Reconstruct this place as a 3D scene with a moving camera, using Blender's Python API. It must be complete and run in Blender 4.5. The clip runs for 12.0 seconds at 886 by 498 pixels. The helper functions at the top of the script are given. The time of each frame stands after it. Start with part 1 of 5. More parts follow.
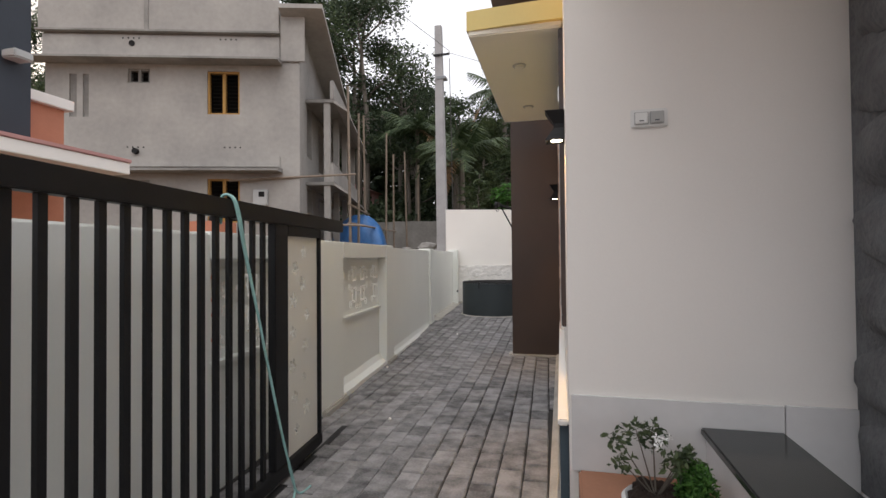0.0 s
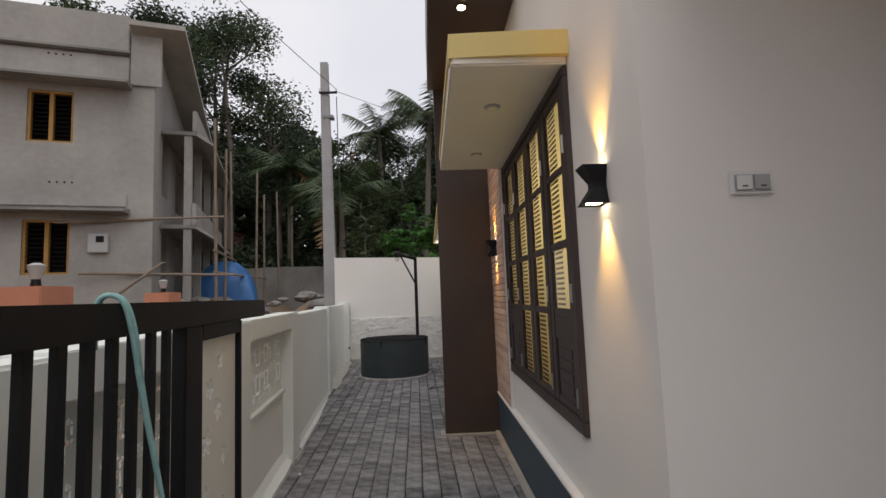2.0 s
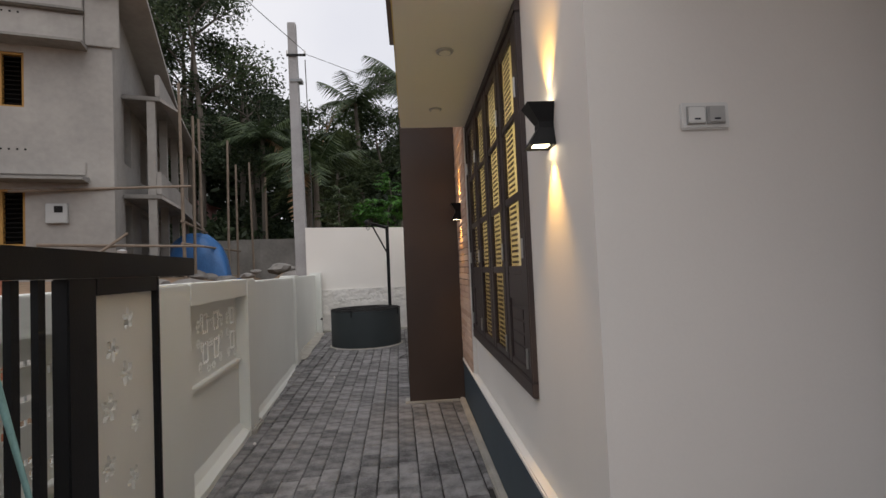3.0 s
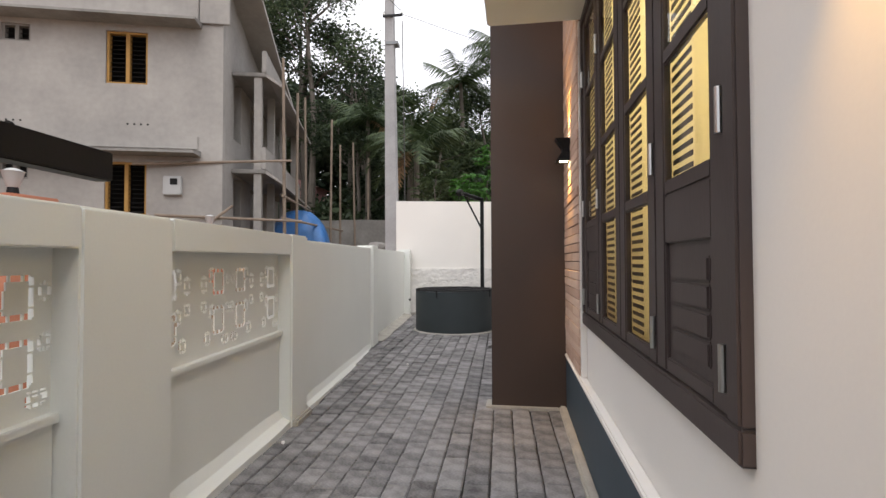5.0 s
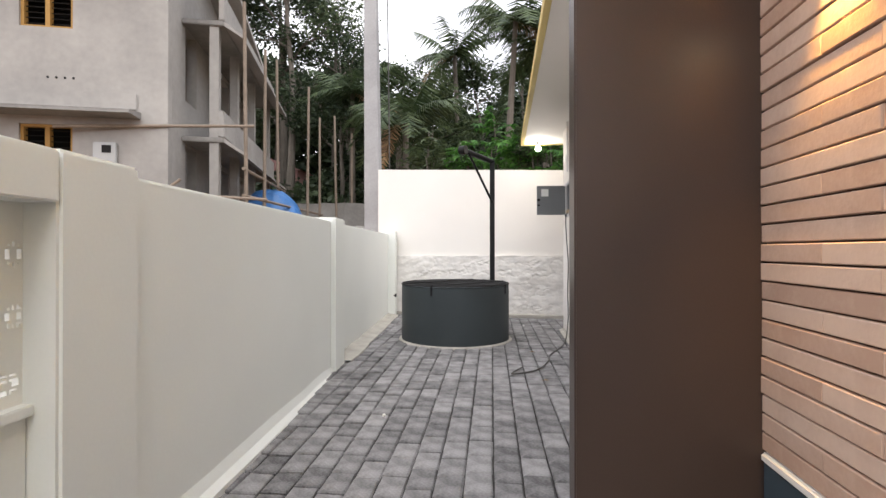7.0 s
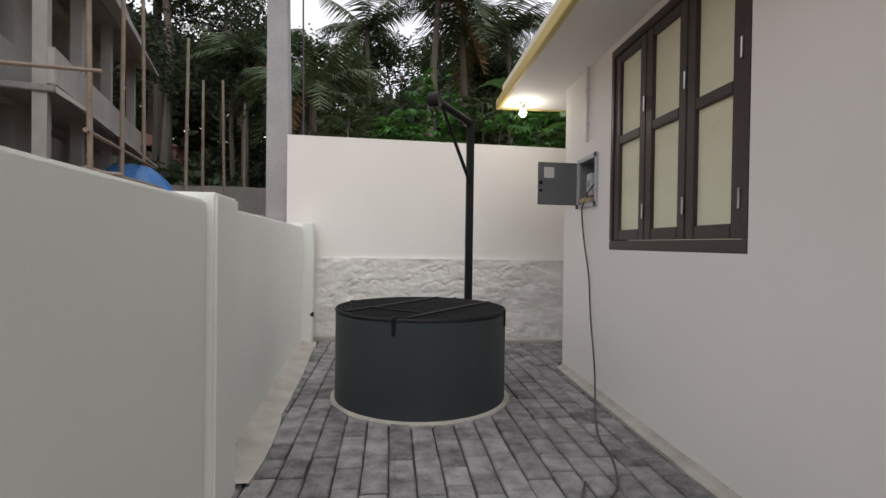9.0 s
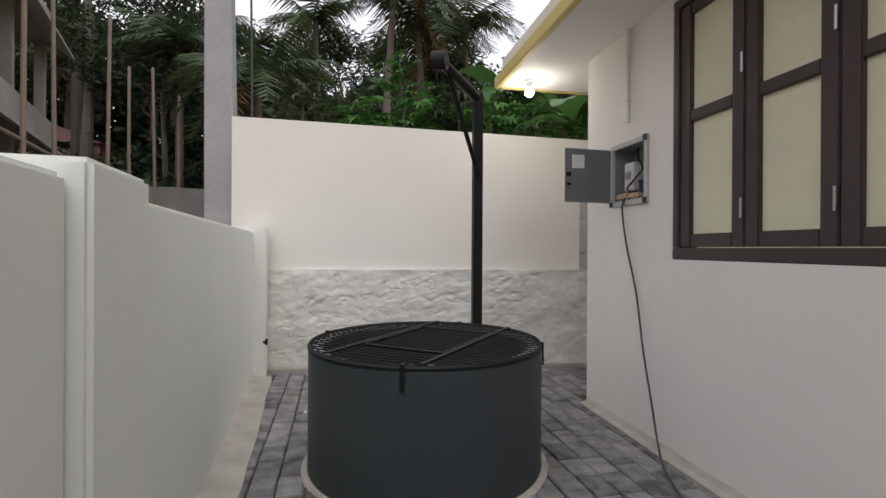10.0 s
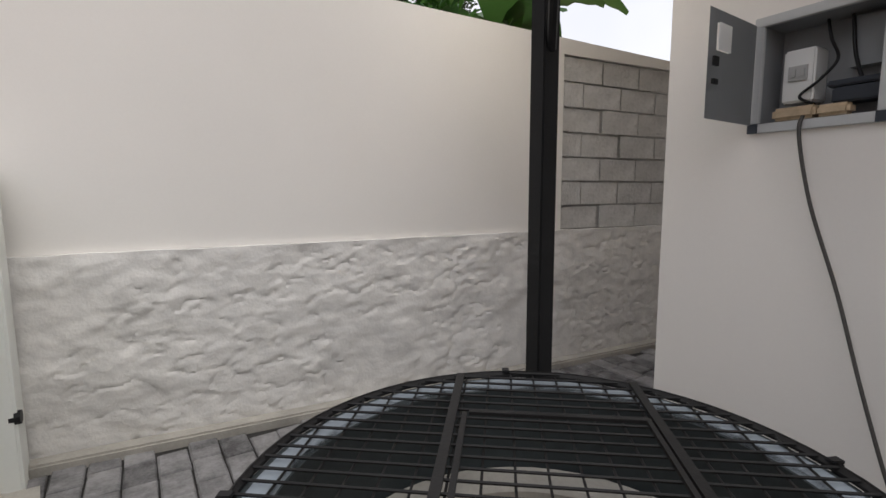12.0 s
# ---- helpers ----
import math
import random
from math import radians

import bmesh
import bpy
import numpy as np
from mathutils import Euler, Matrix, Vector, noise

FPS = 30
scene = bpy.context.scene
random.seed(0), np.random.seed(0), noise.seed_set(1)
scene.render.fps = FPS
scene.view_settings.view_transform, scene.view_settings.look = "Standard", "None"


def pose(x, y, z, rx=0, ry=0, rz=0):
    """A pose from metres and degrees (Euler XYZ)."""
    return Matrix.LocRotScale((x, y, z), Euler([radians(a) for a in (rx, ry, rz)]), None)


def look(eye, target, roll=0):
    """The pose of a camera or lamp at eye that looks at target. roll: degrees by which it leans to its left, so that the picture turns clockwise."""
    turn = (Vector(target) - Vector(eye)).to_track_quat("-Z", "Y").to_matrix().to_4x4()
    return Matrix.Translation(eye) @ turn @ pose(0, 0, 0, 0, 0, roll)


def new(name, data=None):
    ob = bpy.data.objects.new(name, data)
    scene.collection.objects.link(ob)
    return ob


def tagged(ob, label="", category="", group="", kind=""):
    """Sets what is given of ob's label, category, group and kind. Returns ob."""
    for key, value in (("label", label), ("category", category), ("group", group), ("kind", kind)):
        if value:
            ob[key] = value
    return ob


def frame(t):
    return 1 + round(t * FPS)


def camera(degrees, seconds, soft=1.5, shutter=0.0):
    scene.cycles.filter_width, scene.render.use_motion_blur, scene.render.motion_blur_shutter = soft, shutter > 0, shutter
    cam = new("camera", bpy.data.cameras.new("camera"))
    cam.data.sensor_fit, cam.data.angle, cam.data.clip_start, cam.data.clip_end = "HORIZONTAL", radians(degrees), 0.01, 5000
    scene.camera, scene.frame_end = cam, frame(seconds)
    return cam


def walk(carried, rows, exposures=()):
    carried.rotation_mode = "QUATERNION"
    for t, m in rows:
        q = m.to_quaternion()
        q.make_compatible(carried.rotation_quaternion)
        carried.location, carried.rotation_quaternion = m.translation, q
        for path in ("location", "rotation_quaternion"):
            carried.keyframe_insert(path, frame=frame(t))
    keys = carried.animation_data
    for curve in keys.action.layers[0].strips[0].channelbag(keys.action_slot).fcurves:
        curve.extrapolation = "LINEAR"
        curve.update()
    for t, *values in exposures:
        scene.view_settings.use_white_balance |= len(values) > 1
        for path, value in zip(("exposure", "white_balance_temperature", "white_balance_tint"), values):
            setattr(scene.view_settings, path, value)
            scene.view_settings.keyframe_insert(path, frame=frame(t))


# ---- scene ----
cam = camera(84.9, 12.0)
PATH = [
    (0, (0.071, 0.581, 1.274), (-0.402, 2.524, 1.307), -0.5),
    (0.5, (-0.152, 0.909, 1.325), (-0.532, 2.871, 1.401), -0.2),
    (1, (-0.382, 1.155, 1.39), (-0.627, 3.136, 1.518), -0.7),
    (1.5, (-0.572, 1.313, 1.49), (-0.66, 3.304, 1.668), -1.4),
    (2, (-0.697, 1.342, 1.562), (-0.628, 3.333, 1.749), -2.2),
    (2.5, (-0.655, 1.364, 1.526), (-0.494, 3.353, 1.664), -2.6),
    (3, (-0.496, 1.525, 1.464), (-0.356, 3.518, 1.54), -2.5),
    (3.5, (-0.413, 1.829, 1.393), (-0.386, 3.829, 1.412), -2.1),
    (3.7, (-0.398, 1.95, 1.374), (-0.428, 3.95, 1.388), -1.7),
    (5.5, (-0.364, 3.314, 1.16), (-0.7, 5.285, 1.214), 0.0),
    (6, (-0.496, 3.932, 1.113), (-0.851, 5.9, 1.139), 0.0),
    (6.5, (-0.643, 4.54, 1.103), (-0.967, 6.514, 1.11), 0.1),
    (7, (-0.794, 5.178, 1.125), (-1.042, 7.162, 1.132), 0.0),
    (9, (-1.571, 7.436, 1.234), (-1.406, 9.429, 1.212), 0.8),
    (9.5, (-1.721, 7.979, 1.268), (-1.465, 9.962, 1.258), 0.7),
    (10, (-1.869, 8.52, 1.265), (-1.492, 10.484, 1.262), 0.3),
    (10.5, (-1.953, 9.089, 1.303), (-1.487, 11.033, 1.296), 0.1),
    (11, (-2.009, 9.65, 1.318), (-1.444, 11.569, 1.297), 0.7),
    (11.5, (-2.073, 10.219, 1.323), (-1.344, 12.08, 1.263), 1.0),
    (12, (-2.102, 10.728, 1.344), (-1.076, 12.429, 1.106), -0.2),
]
walk(cam, [(t, look(eye, target, roll)) for t, eye, target, roll in PATH],
     exposures=[(0, 0.75), (1.0, 0.45), (2.0, 0.2), (3.7, 0.36), (5.3, 1.2), (7.2, 1.5), (8.8, 0.65), (11, 0.65), (11.5, 0.68), (12, 0.58)])


# ---- world and large lights ----
world = bpy.data.worlds.new("dusk_sky")
scene.world = world
world.use_nodes = True
wn = world.node_tree
wn.nodes.clear()
w_sky = wn.nodes.new("ShaderNodeTexSky")
w_sky.sky_type, w_sky.sun_disc = "NISHITA", False
w_sky.sun_elevation, w_sky.sun_rotation = radians(14), radians(-60)
w_sky.air_density, w_sky.dust_density = 1.0, 3.0
w_cloud = wn.nodes.new("ShaderNodeTexNoise")
w_cloud.inputs["Scale"].default_value = 2.2
w_cloud.inputs["Detail"].default_value = 4
w_ramp = wn.nodes.new("ShaderNodeValToRGB")
w_ramp.color_ramp.elements[0].position, w_ramp.color_ramp.elements[1].position = 0.3, 0.75
w_ramp.color_ramp.elements[0].color = (5.5, 5.55, 6.1, 1)
w_ramp.color_ramp.elements[1].color = (6.8, 6.7, 6.95, 1)
w_mix = wn.nodes.new("ShaderNodeMixRGB")
w_mix.inputs[0].default_value = 0.88
w_bg = wn.nodes.new("ShaderNodeBackground")
w_bg.inputs["Strength"].default_value = 0.12
w_out = wn.nodes.new("ShaderNodeOutputWorld")
wn.links.new(w_cloud.outputs["Fac"], w_ramp.inputs[0])
wn.links.new(w_sky.outputs[0], w_mix.inputs[1])
wn.links.new(w_ramp.outputs[0], w_mix.inputs[2])
wn.links.new(w_mix.outputs[0], w_bg.inputs["Color"])
wn.links.new(w_bg.outputs[0], w_out.inputs["Surface"])

sun = new("sun", bpy.data.lights.new("sun", "SUN"))
sun.data.energy, sun.data.angle, sun.data.color = 1.0, radians(60), (1.0, 0.985, 0.95)
sun.matrix_world = look((0, 0, 20), (-2, 8, 4))


# ---- materials ----
def mat(name, col, rough=0.7, var=0.12, scale=3.0, fine=60.0, bump=0.15, metal=0.0, col2=None, spec=0.4, rnd=0.0, stretch=(1, 1, 1), bump_dist=0.01):
    m = bpy.data.materials.new(name)
    m.use_nodes = True
    nt = m.node_tree
    b = nt.nodes["Principled BSDF"]
    b.inputs["Roughness"].default_value = rough
    b.inputs["Metallic"].default_value = metal
    b.inputs["Specular IOR Level"].default_value = spec
    tc = nt.nodes.new("ShaderNodeTexCoord")
    mp = nt.nodes.new("ShaderNodeMapping")
    mp.inputs["Scale"].default_value = stretch
    nt.links.new(tc.outputs["Object"], mp.inputs[0])
    big = nt.nodes.new("ShaderNodeTexNoise")
    big.inputs["Scale"].default_value, big.inputs["Detail"].default_value = scale, 5
    small = nt.nodes.new("ShaderNodeTexNoise")
    small.inputs["Scale"].default_value, small.inputs["Detail"].default_value = fine, 3
    for n in (big, small):
        nt.links.new(mp.outputs[0], n.inputs["Vector"])
    add = nt.nodes.new("ShaderNodeMath")
    add.operation = "MULTIPLY_ADD"
    add.inputs[1].default_value = 0.35
    nt.links.new(small.outputs["Fac"], add.inputs[0])
    nt.links.new(big.outputs["Fac"], add.inputs[2])
    last = add.outputs[0]
    if rnd:
        oi = nt.nodes.new("ShaderNodeObjectInfo")
        gi = nt.nodes.new("ShaderNodeNewGeometry")
        s = nt.nodes.new("ShaderNodeMath")
        s.operation = "ADD"
        nt.links.new(oi.outputs["Random"], s.inputs[0])
        nt.links.new(gi.outputs["Random Per Island"], s.inputs[1])
        f = nt.nodes.new("ShaderNodeMath")
        f.operation = "FRACT"
        nt.links.new(s.outputs[0], f.inputs[0])
        a2 = nt.nodes.new("ShaderNodeMath")
        a2.operation = "MULTIPLY_ADD"
        a2.inputs[1].default_value = rnd
        nt.links.new(f.outputs[0], a2.inputs[0])
        nt.links.new(last, a2.inputs[2])
        sb = nt.nodes.new("ShaderNodeMath")
        sb.operation = "SUBTRACT"
        sb.inputs[1].default_value = rnd / 2
        nt.links.new(a2.outputs[0], sb.inputs[0])
        last = sb.outputs[0]
    rp = nt.nodes.new("ShaderNodeValToRGB")
    c2 = col2 or tuple(c * (1 - var) for c in col)
    rp.color_ramp.elements[0].position, rp.color_ramp.elements[1].position = 0.4, 0.95
    rp.color_ramp.elements[0].color = (*c2, 1)
    rp.color_ramp.elements[1].color = (*col, 1)
    nt.links.new(last, rp.inputs[0])
    nt.links.new(rp.outputs[0], b.inputs["Base Color"])
    if bump:
        bp = nt.nodes.new("ShaderNodeBump")
        bp.inputs["Strength"].default_value, bp.inputs["Distance"].default_value = bump, bump_dist
        nt.links.new(add.outputs[0], bp.inputs["Height"])
        nt.links.new(bp.outputs[0], b.inputs["Normal"])
    return m


def glow(name, col, strength):
    m = bpy.data.materials.new(name)
    m.use_nodes = True
    b = m.node_tree.nodes["Principled BSDF"]
    b.inputs["Base Color"].default_value = (*col, 1)
    b.inputs["Emission Color"].default_value = (*col, 1)
    b.inputs["Emission Strength"].default_value = strength
    return m


def leafy(name, col, col2, rough=0.55):
    m = mat(name, col, rough, scale=0.35, fine=3.0, bump=0, col2=col2, rnd=0.7, spec=0.3)
    nt = m.node_tree
    b = nt.nodes["Principled BSDF"]
    tr = nt.nodes.new("ShaderNodeBsdfTranslucent")
    mx = nt.nodes.new("ShaderNodeMixShader")
    mx.inputs[0].default_value = 0.25
    nt.links.new(b.inputs["Base Color"].links[0].from_socket, tr.inputs["Color"])
    nt.links.new(b.outputs[0], mx.inputs[1])
    nt.links.new(tr.outputs[0], mx.inputs[2])
    nt.links.new(mx.outputs[0], nt.nodes["Material Output"].inputs["Surface"])
    return m


WHITE = mat("white_wall_paint", (0.82, 0.785, 0.74), 0.75, 0.05, 1.2, 90, 0.06)
WHITE_COOL = mat("white_boundary_paint", (0.80, 0.81, 0.77), 0.75, 0.07, 0.9, 70, 0.10)
CREAM = mat("cream_soffit_paint", (0.78, 0.74, 0.64), 0.7, 0.05, 1.5, 80, 0.05)
YELLOW = mat("yellow_fascia_paint", (0.66, 0.52, 0.20), 0.6, 0.1, 2, 80, 0.08)
RUBBLE = mat("whitewashed_rubble", (0.78, 0.75, 0.71), 0.85, 0.3, 9, 60, 0.6, col2=(0.62, 0.60, 0.575), bump_dist=0.012)
BLOCKS = mat("bare_concrete_block", (0.62, 0.605, 0.585), 0.95, 0.3, 5, 40, 0.8, col2=(0.44, 0.43, 0.415), bump_dist=0.02, rnd=0.2)
MORTAR = mat("rough_mortar", (0.54, 0.53, 0.51), 0.95, 0.3, 8, 70, 0.6)
CEMENT = mat("pale_cement_edge", (0.48, 0.45, 0.40), 0.9, 0.35, 5, 60, 0.5)
PAVER = mat("grey_paver", (0.30, 0.29, 0.29), 0.8, 0.5, 9.0, 70, 0.6, col2=(0.075, 0.072, 0.073), rnd=0.30, bump_dist=0.012)
JOINT = mat("dark_joint_sand", (0.045, 0.042, 0.04), 0.95, 0.4, 8, 90, 0.5)
BROWN = mat("dark_brown_panel", (0.074, 0.050, 0.040), 0.38, 0.25, 1.3, 200, 0.12, stretch=(1, 1, 0.6))
FRAME = mat("dark_brown_window_wood", (0.070, 0.053, 0.050), 0.45, 0.25, 4, 90, 0.08, stretch=(1, 1, 0.25))
PLINTH = mat("slate_blue_plinth_paint", (0.060, 0.085, 0.105), 0.6, 0.2, 3, 80, 0.1)
WELLP = mat("dark_slate_well_paint", (0.040, 0.050, 0.054), 0.55, 0.25, 2.2, 60, 0.25)
COPING = mat("pale_slate_coping", (0.30, 0.34, 0.38), 0.7, 0.25, 6, 60, 0.3)
WELLIN = mat("dark_well_lining", (0.05, 0.05, 0.045), 0.9, 0.4, 5, 50, 0.4)
BLACK = mat("black_painted_steel", (0.010, 0.010, 0.011), 0.5, 0.3, 5, 90, 0.12, spec=0.25)
IRON = mat("dull_black_iron", (0.017, 0.016, 0.016), 0.6, 0.4, 8, 120, 0.3, spec=0.25)
PLATE = mat("cream_gate_plate", (0.66, 0.64, 0.58), 0.6, 0.08, 2, 80, 0.06)
CLAD = mat("salmon_brick_strip", (0.68, 0.50, 0.39), 0.7, 0.25, 6, 60, 0.35, col2=(0.52, 0.34, 0.25), rnd=0.6)
CLADJ = mat("brown_strip_joint", (0.13, 0.07, 0.045), 0.9, 0.2, 5, 60, 0.2)
CURTAIN = leafy("cream_curtain", (0.86, 0.79, 0.56), (0.78, 0.70, 0.47), 0.8)
CURTAIN.node_tree.nodes["Mix Shader"].inputs[0].default_value = 0.6
FROST = mat("frosted_cream_pane", (0.74, 0.72, 0.52), 0.25, 0.12, 1.2, 20, 0.05, stretch=(1, 1, 3))
STEEL = mat("brushed_steel", (0.55, 0.55, 0.54), 0.35, 0.1, 8, 120, 0.05, metal=1.0)
GREYM = mat("grey_powder_coated_metal", (0.26, 0.27, 0.28), 0.5, 0.1, 4, 120, 0.05)
GREYL = mat("light_grey_frame", (0.52, 0.53, 0.53), 0.5, 0.1, 4, 120, 0.05)
PLASTIC = mat("white_plastic", (0.74, 0.74, 0.72), 0.35, 0.04, 3, 50, 0.0)
PLASTICG = mat("grey_plastic", (0.42, 0.42, 0.41), 0.4, 0.05, 3, 50, 0.0)
BEIGE = mat("beige_taped_plug", (0.58, 0.45, 0.30), 0.6, 0.3, 30, 90, 0.2)
CABLE = mat("dark_grey_cable", (0.07, 0.065, 0.06), 0.6, 0.1, 3, 50, 0.0)
ROPE = mat("pale_teal_plastic_rope", (0.30, 0.52, 0.50), 0.6, 0.3, 30, 200, 0.4)
MARBLE = mat("pale_marble", (0.70, 0.69, 0.68), 0.2, 0.15, 2.5, 12, 0.02)
GRANITE = mat("black_granite", (0.028, 0.032, 0.032), 0.16, 0.4, 60, 200, 0.0)
TERRA = mat("terracotta_floor", (0.36, 0.17, 0.10), 0.7, 0.25, 4, 50, 0.2)
SOIL = mat("dark_potting_soil", (0.035, 0.022, 0.016), 0.95, 0.5, 20, 80, 1.0, bump_dist=0.03)
STONE = mat("dark_grey_cladding_stone", (0.16, 0.165, 0.17), 0.8, 0.5, 5, 40, 0.8, bump_dist=0.03)
CONC = mat("bare_cement_plaster", (0.40, 0.375, 0.345), 0.9, 0.3, 0.55, 6, 0.3, col2=(0.25, 0.235, 0.22), bump_dist=0.02)
CONCD = mat("weathered_cement", (0.30, 0.285, 0.265), 0.92, 0.4, 0.8, 8, 0.4, col2=(0.16, 0.15, 0.14))
POLEC = mat("concrete_pole", (0.42, 0.41, 0.41), 0.9, 0.25, 1.5, 30, 0.3, col2=(0.27, 0.26, 0.26))
TIMBER = mat("yellow_timber_frame", (0.42, 0.23, 0.06), 0.65, 0.25, 3, 40, 0.1)
# near-black that paints shade inside openings and holes; also the meter glass
DARK = mat("shade_and_glass_black", (0.012, 0.011, 0.011), 0.9, 0.3, 2, 20, 0.0)
BAMBOO = mat("weathered_bamboo", (0.27, 0.21, 0.16), 0.8, 0.35, 3, 30, 0.3)
TARP = mat("blue_tarpaulin", (0.045, 0.16, 0.40), 0.45, 0.4, 2.5, 20, 0.4, bump_dist=0.05)
ORANGE = mat("orange_brick_paint", (0.56, 0.23, 0.14), 0.75, 0.2, 3, 40, 0.2)
PEACH = mat("peach_wall_paint", (0.62, 0.34, 0.20), 0.75, 0.1, 1, 30, 0.1)
CHAR = mat("charcoal_frame_paint", (0.035, 0.042, 0.055), 0.6, 0.2, 1.5, 30, 0.1)
PINK = mat("faded_pink_wall", (0.50, 0.27, 0.25), 0.8, 0.2, 1, 20, 0.1)
EARTH = mat("reddish_bare_earth", (0.30, 0.19, 0.125), 0.95, 0.4, 0.7, 5, 0.8, col2=(0.10, 0.085, 0.05), bump_dist=0.08)
ROCK = mat("grey_rubble_stone", (0.27, 0.25, 0.23), 0.9, 0.4, 2.5, 20, 0.7, bump_dist=0.05)
BARK = mat("grey_brown_bark", (0.17, 0.145, 0.12), 0.9, 0.45, 1.5, 12, 0.8, stretch=(1, 1, 0.3), bump_dist=0.04)
LEAF_DARK = leafy("dark_tree_leaves", (0.068, 0.092, 0.046), (0.020, 0.034, 0.018))
LEAF_MID = leafy("olive_tree_leaves", (0.095, 0.125, 0.055), (0.035, 0.055, 0.026))
LEAF_PALM = leafy("palm_leaves", (0.085, 0.115, 0.05), (0.03, 0.05, 0.022))
LEAF_BRIGHT = leafy("fresh_green_leaves", (0.10, 0.24, 0.045), (0.035, 0.105, 0.022))
LEAF_BANANA = leafy("banana_leaves", (0.11, 0.23, 0.05), (0.05, 0.12, 0.03), 0.4)
LEAF_DRY = leafy("dry_leaves", (0.30, 0.19, 0.09), (0.16, 0.09, 0.045))
PETAL = mat("white_petals", (0.8, 0.8, 0.78), 0.6, 0.05, 3, 30, 0.0)
BULB = glow("lit_white_bulb", (1.0, 0.93, 0.80), 22.0)
WARM = glow("warm_led", (1.0, 0.60, 0.22), 14.0)
WARMW = glow("warm_white_led", (1.0, 0.82, 0.55), 12.0)

GLASS = bpy.data.materials.new("window_glass")
GLASS.use_nodes = True
gnt = GLASS.node_tree
gnt.nodes.clear()
g_out = gnt.nodes.new("ShaderNodeOutputMaterial")
g_mix = gnt.nodes.new("ShaderNodeMixShader")
g_tr = gnt.nodes.new("ShaderNodeBsdfTransparent")
g_gl = gnt.nodes.new("ShaderNodeBsdfGlossy")
g_fr = gnt.nodes.new("ShaderNodeFresnel")
g_gl.inputs["Roughness"].default_value = 0.02
gnt.links.new(g_fr.outputs[0], g_mix.inputs[0])
gnt.links.new(g_tr.outputs[0], g_mix.inputs[1])
gnt.links.new(g_gl.outputs[0], g_mix.inputs[2])
gnt.links.new(g_mix.outputs[0], g_out.inputs["Surface"])


# ---- building helpers ----
def box(bm, x0, x1, y0, y1, z0, z1, bev=0.0, m=None):
    r = bmesh.ops.create_cube(bm, size=1.0)
    vs = r["verts"]
    for v in vs:
        v.co = Vector(((x0 + x1) / 2 + v.co.x * (x1 - x0), (y0 + y1) / 2 + v.co.y * (y1 - y0), (z0 + z1) / 2 + v.co.z * (z1 - z0)))
    if bev:
        es = list({e for v in vs for e in v.link_edges})
        r2 = bmesh.ops.bevel(bm, geom=es, offset=bev, segments=2, affect="EDGES")
        vs = list({v for f in r2["faces"] for v in f.verts} | {v for v in vs if v.is_valid})
    if m:
        bmesh.ops.transform(bm, matrix=m, verts=vs)
    return bm


def boxes(*items, bev=0.0, m=None):
    bm = bmesh.new()
    for b in items:
        box(bm, *b, bev=bev)
    if m:
        bmesh.ops.transform(bm, matrix=m, verts=bm.verts)
    return bm


def tube(bm, a, b, r0, r1=None, seg=10):
    a, b = Vector(a), Vector(b)
    d = b - a
    r = bmesh.ops.create_cone(bm, cap_ends=True, segments=seg, radius1=r0, radius2=r0 if r1 is None else r1, depth=d.length)
    bmesh.ops.transform(bm, matrix=Matrix.Translation((a + b) / 2) @ d.to_track_quat("Z", "Y").to_matrix().to_4x4(), verts=r["verts"])
    return bm


def tubes(*segs):
    bm = bmesh.new()
    for s in segs:
        tube(bm, *s)
    return bm


def ngon(pts, h):
    """A closed outline in the xy plane, pulled up by h."""
    bm = bmesh.new()
    f = bm.faces.new([bm.verts.new(p) for p in pts])
    r = bmesh.ops.extrude_face_region(bm, geom=[f])
    bmesh.ops.translate(bm, vec=h, verts=[v for v in r["geom"] if isinstance(v, bmesh.types.BMVert)])
    bmesh.ops.recalc_face_normals(bm, faces=bm.faces)
    return bm


def smooth_by_angle(me):
    me.polygons.foreach_set("use_smooth", [True] * len(me.polygons))
    me.set_sharp_from_angle(angle=radians(35))


def part(name, bm, material, parent=None, label="", smooth=False):
    me = bpy.data.meshes.new(name)
    bm.to_mesh(me)
    bm.free()
    me.materials.append(material)
    if smooth:
        smooth_by_angle(me)
    ob = new(name, me)
    ob.parent = parent
    if label:
        ob["label"] = label
    return ob


def raw(name, verts, faces, material, parent=None, smooth=False):
    me = bpy.data.meshes.new(name)
    me.from_pydata(verts, [], faces)
    me.materials.append(material)
    if smooth:
        smooth_by_angle(me)
    ob = new(name, me)
    ob.parent = parent
    return ob


def thing(name, label, category, m=None, group="", kind=""):
    ob = new(name)
    if m:
        ob.matrix_basis = m
    return tagged(ob, label, category, group, kind)


def structure(name, bm, material, label, category, smooth=False):
    return tagged(part(name, bm, material, smooth=smooth), label, category, kind="structure")


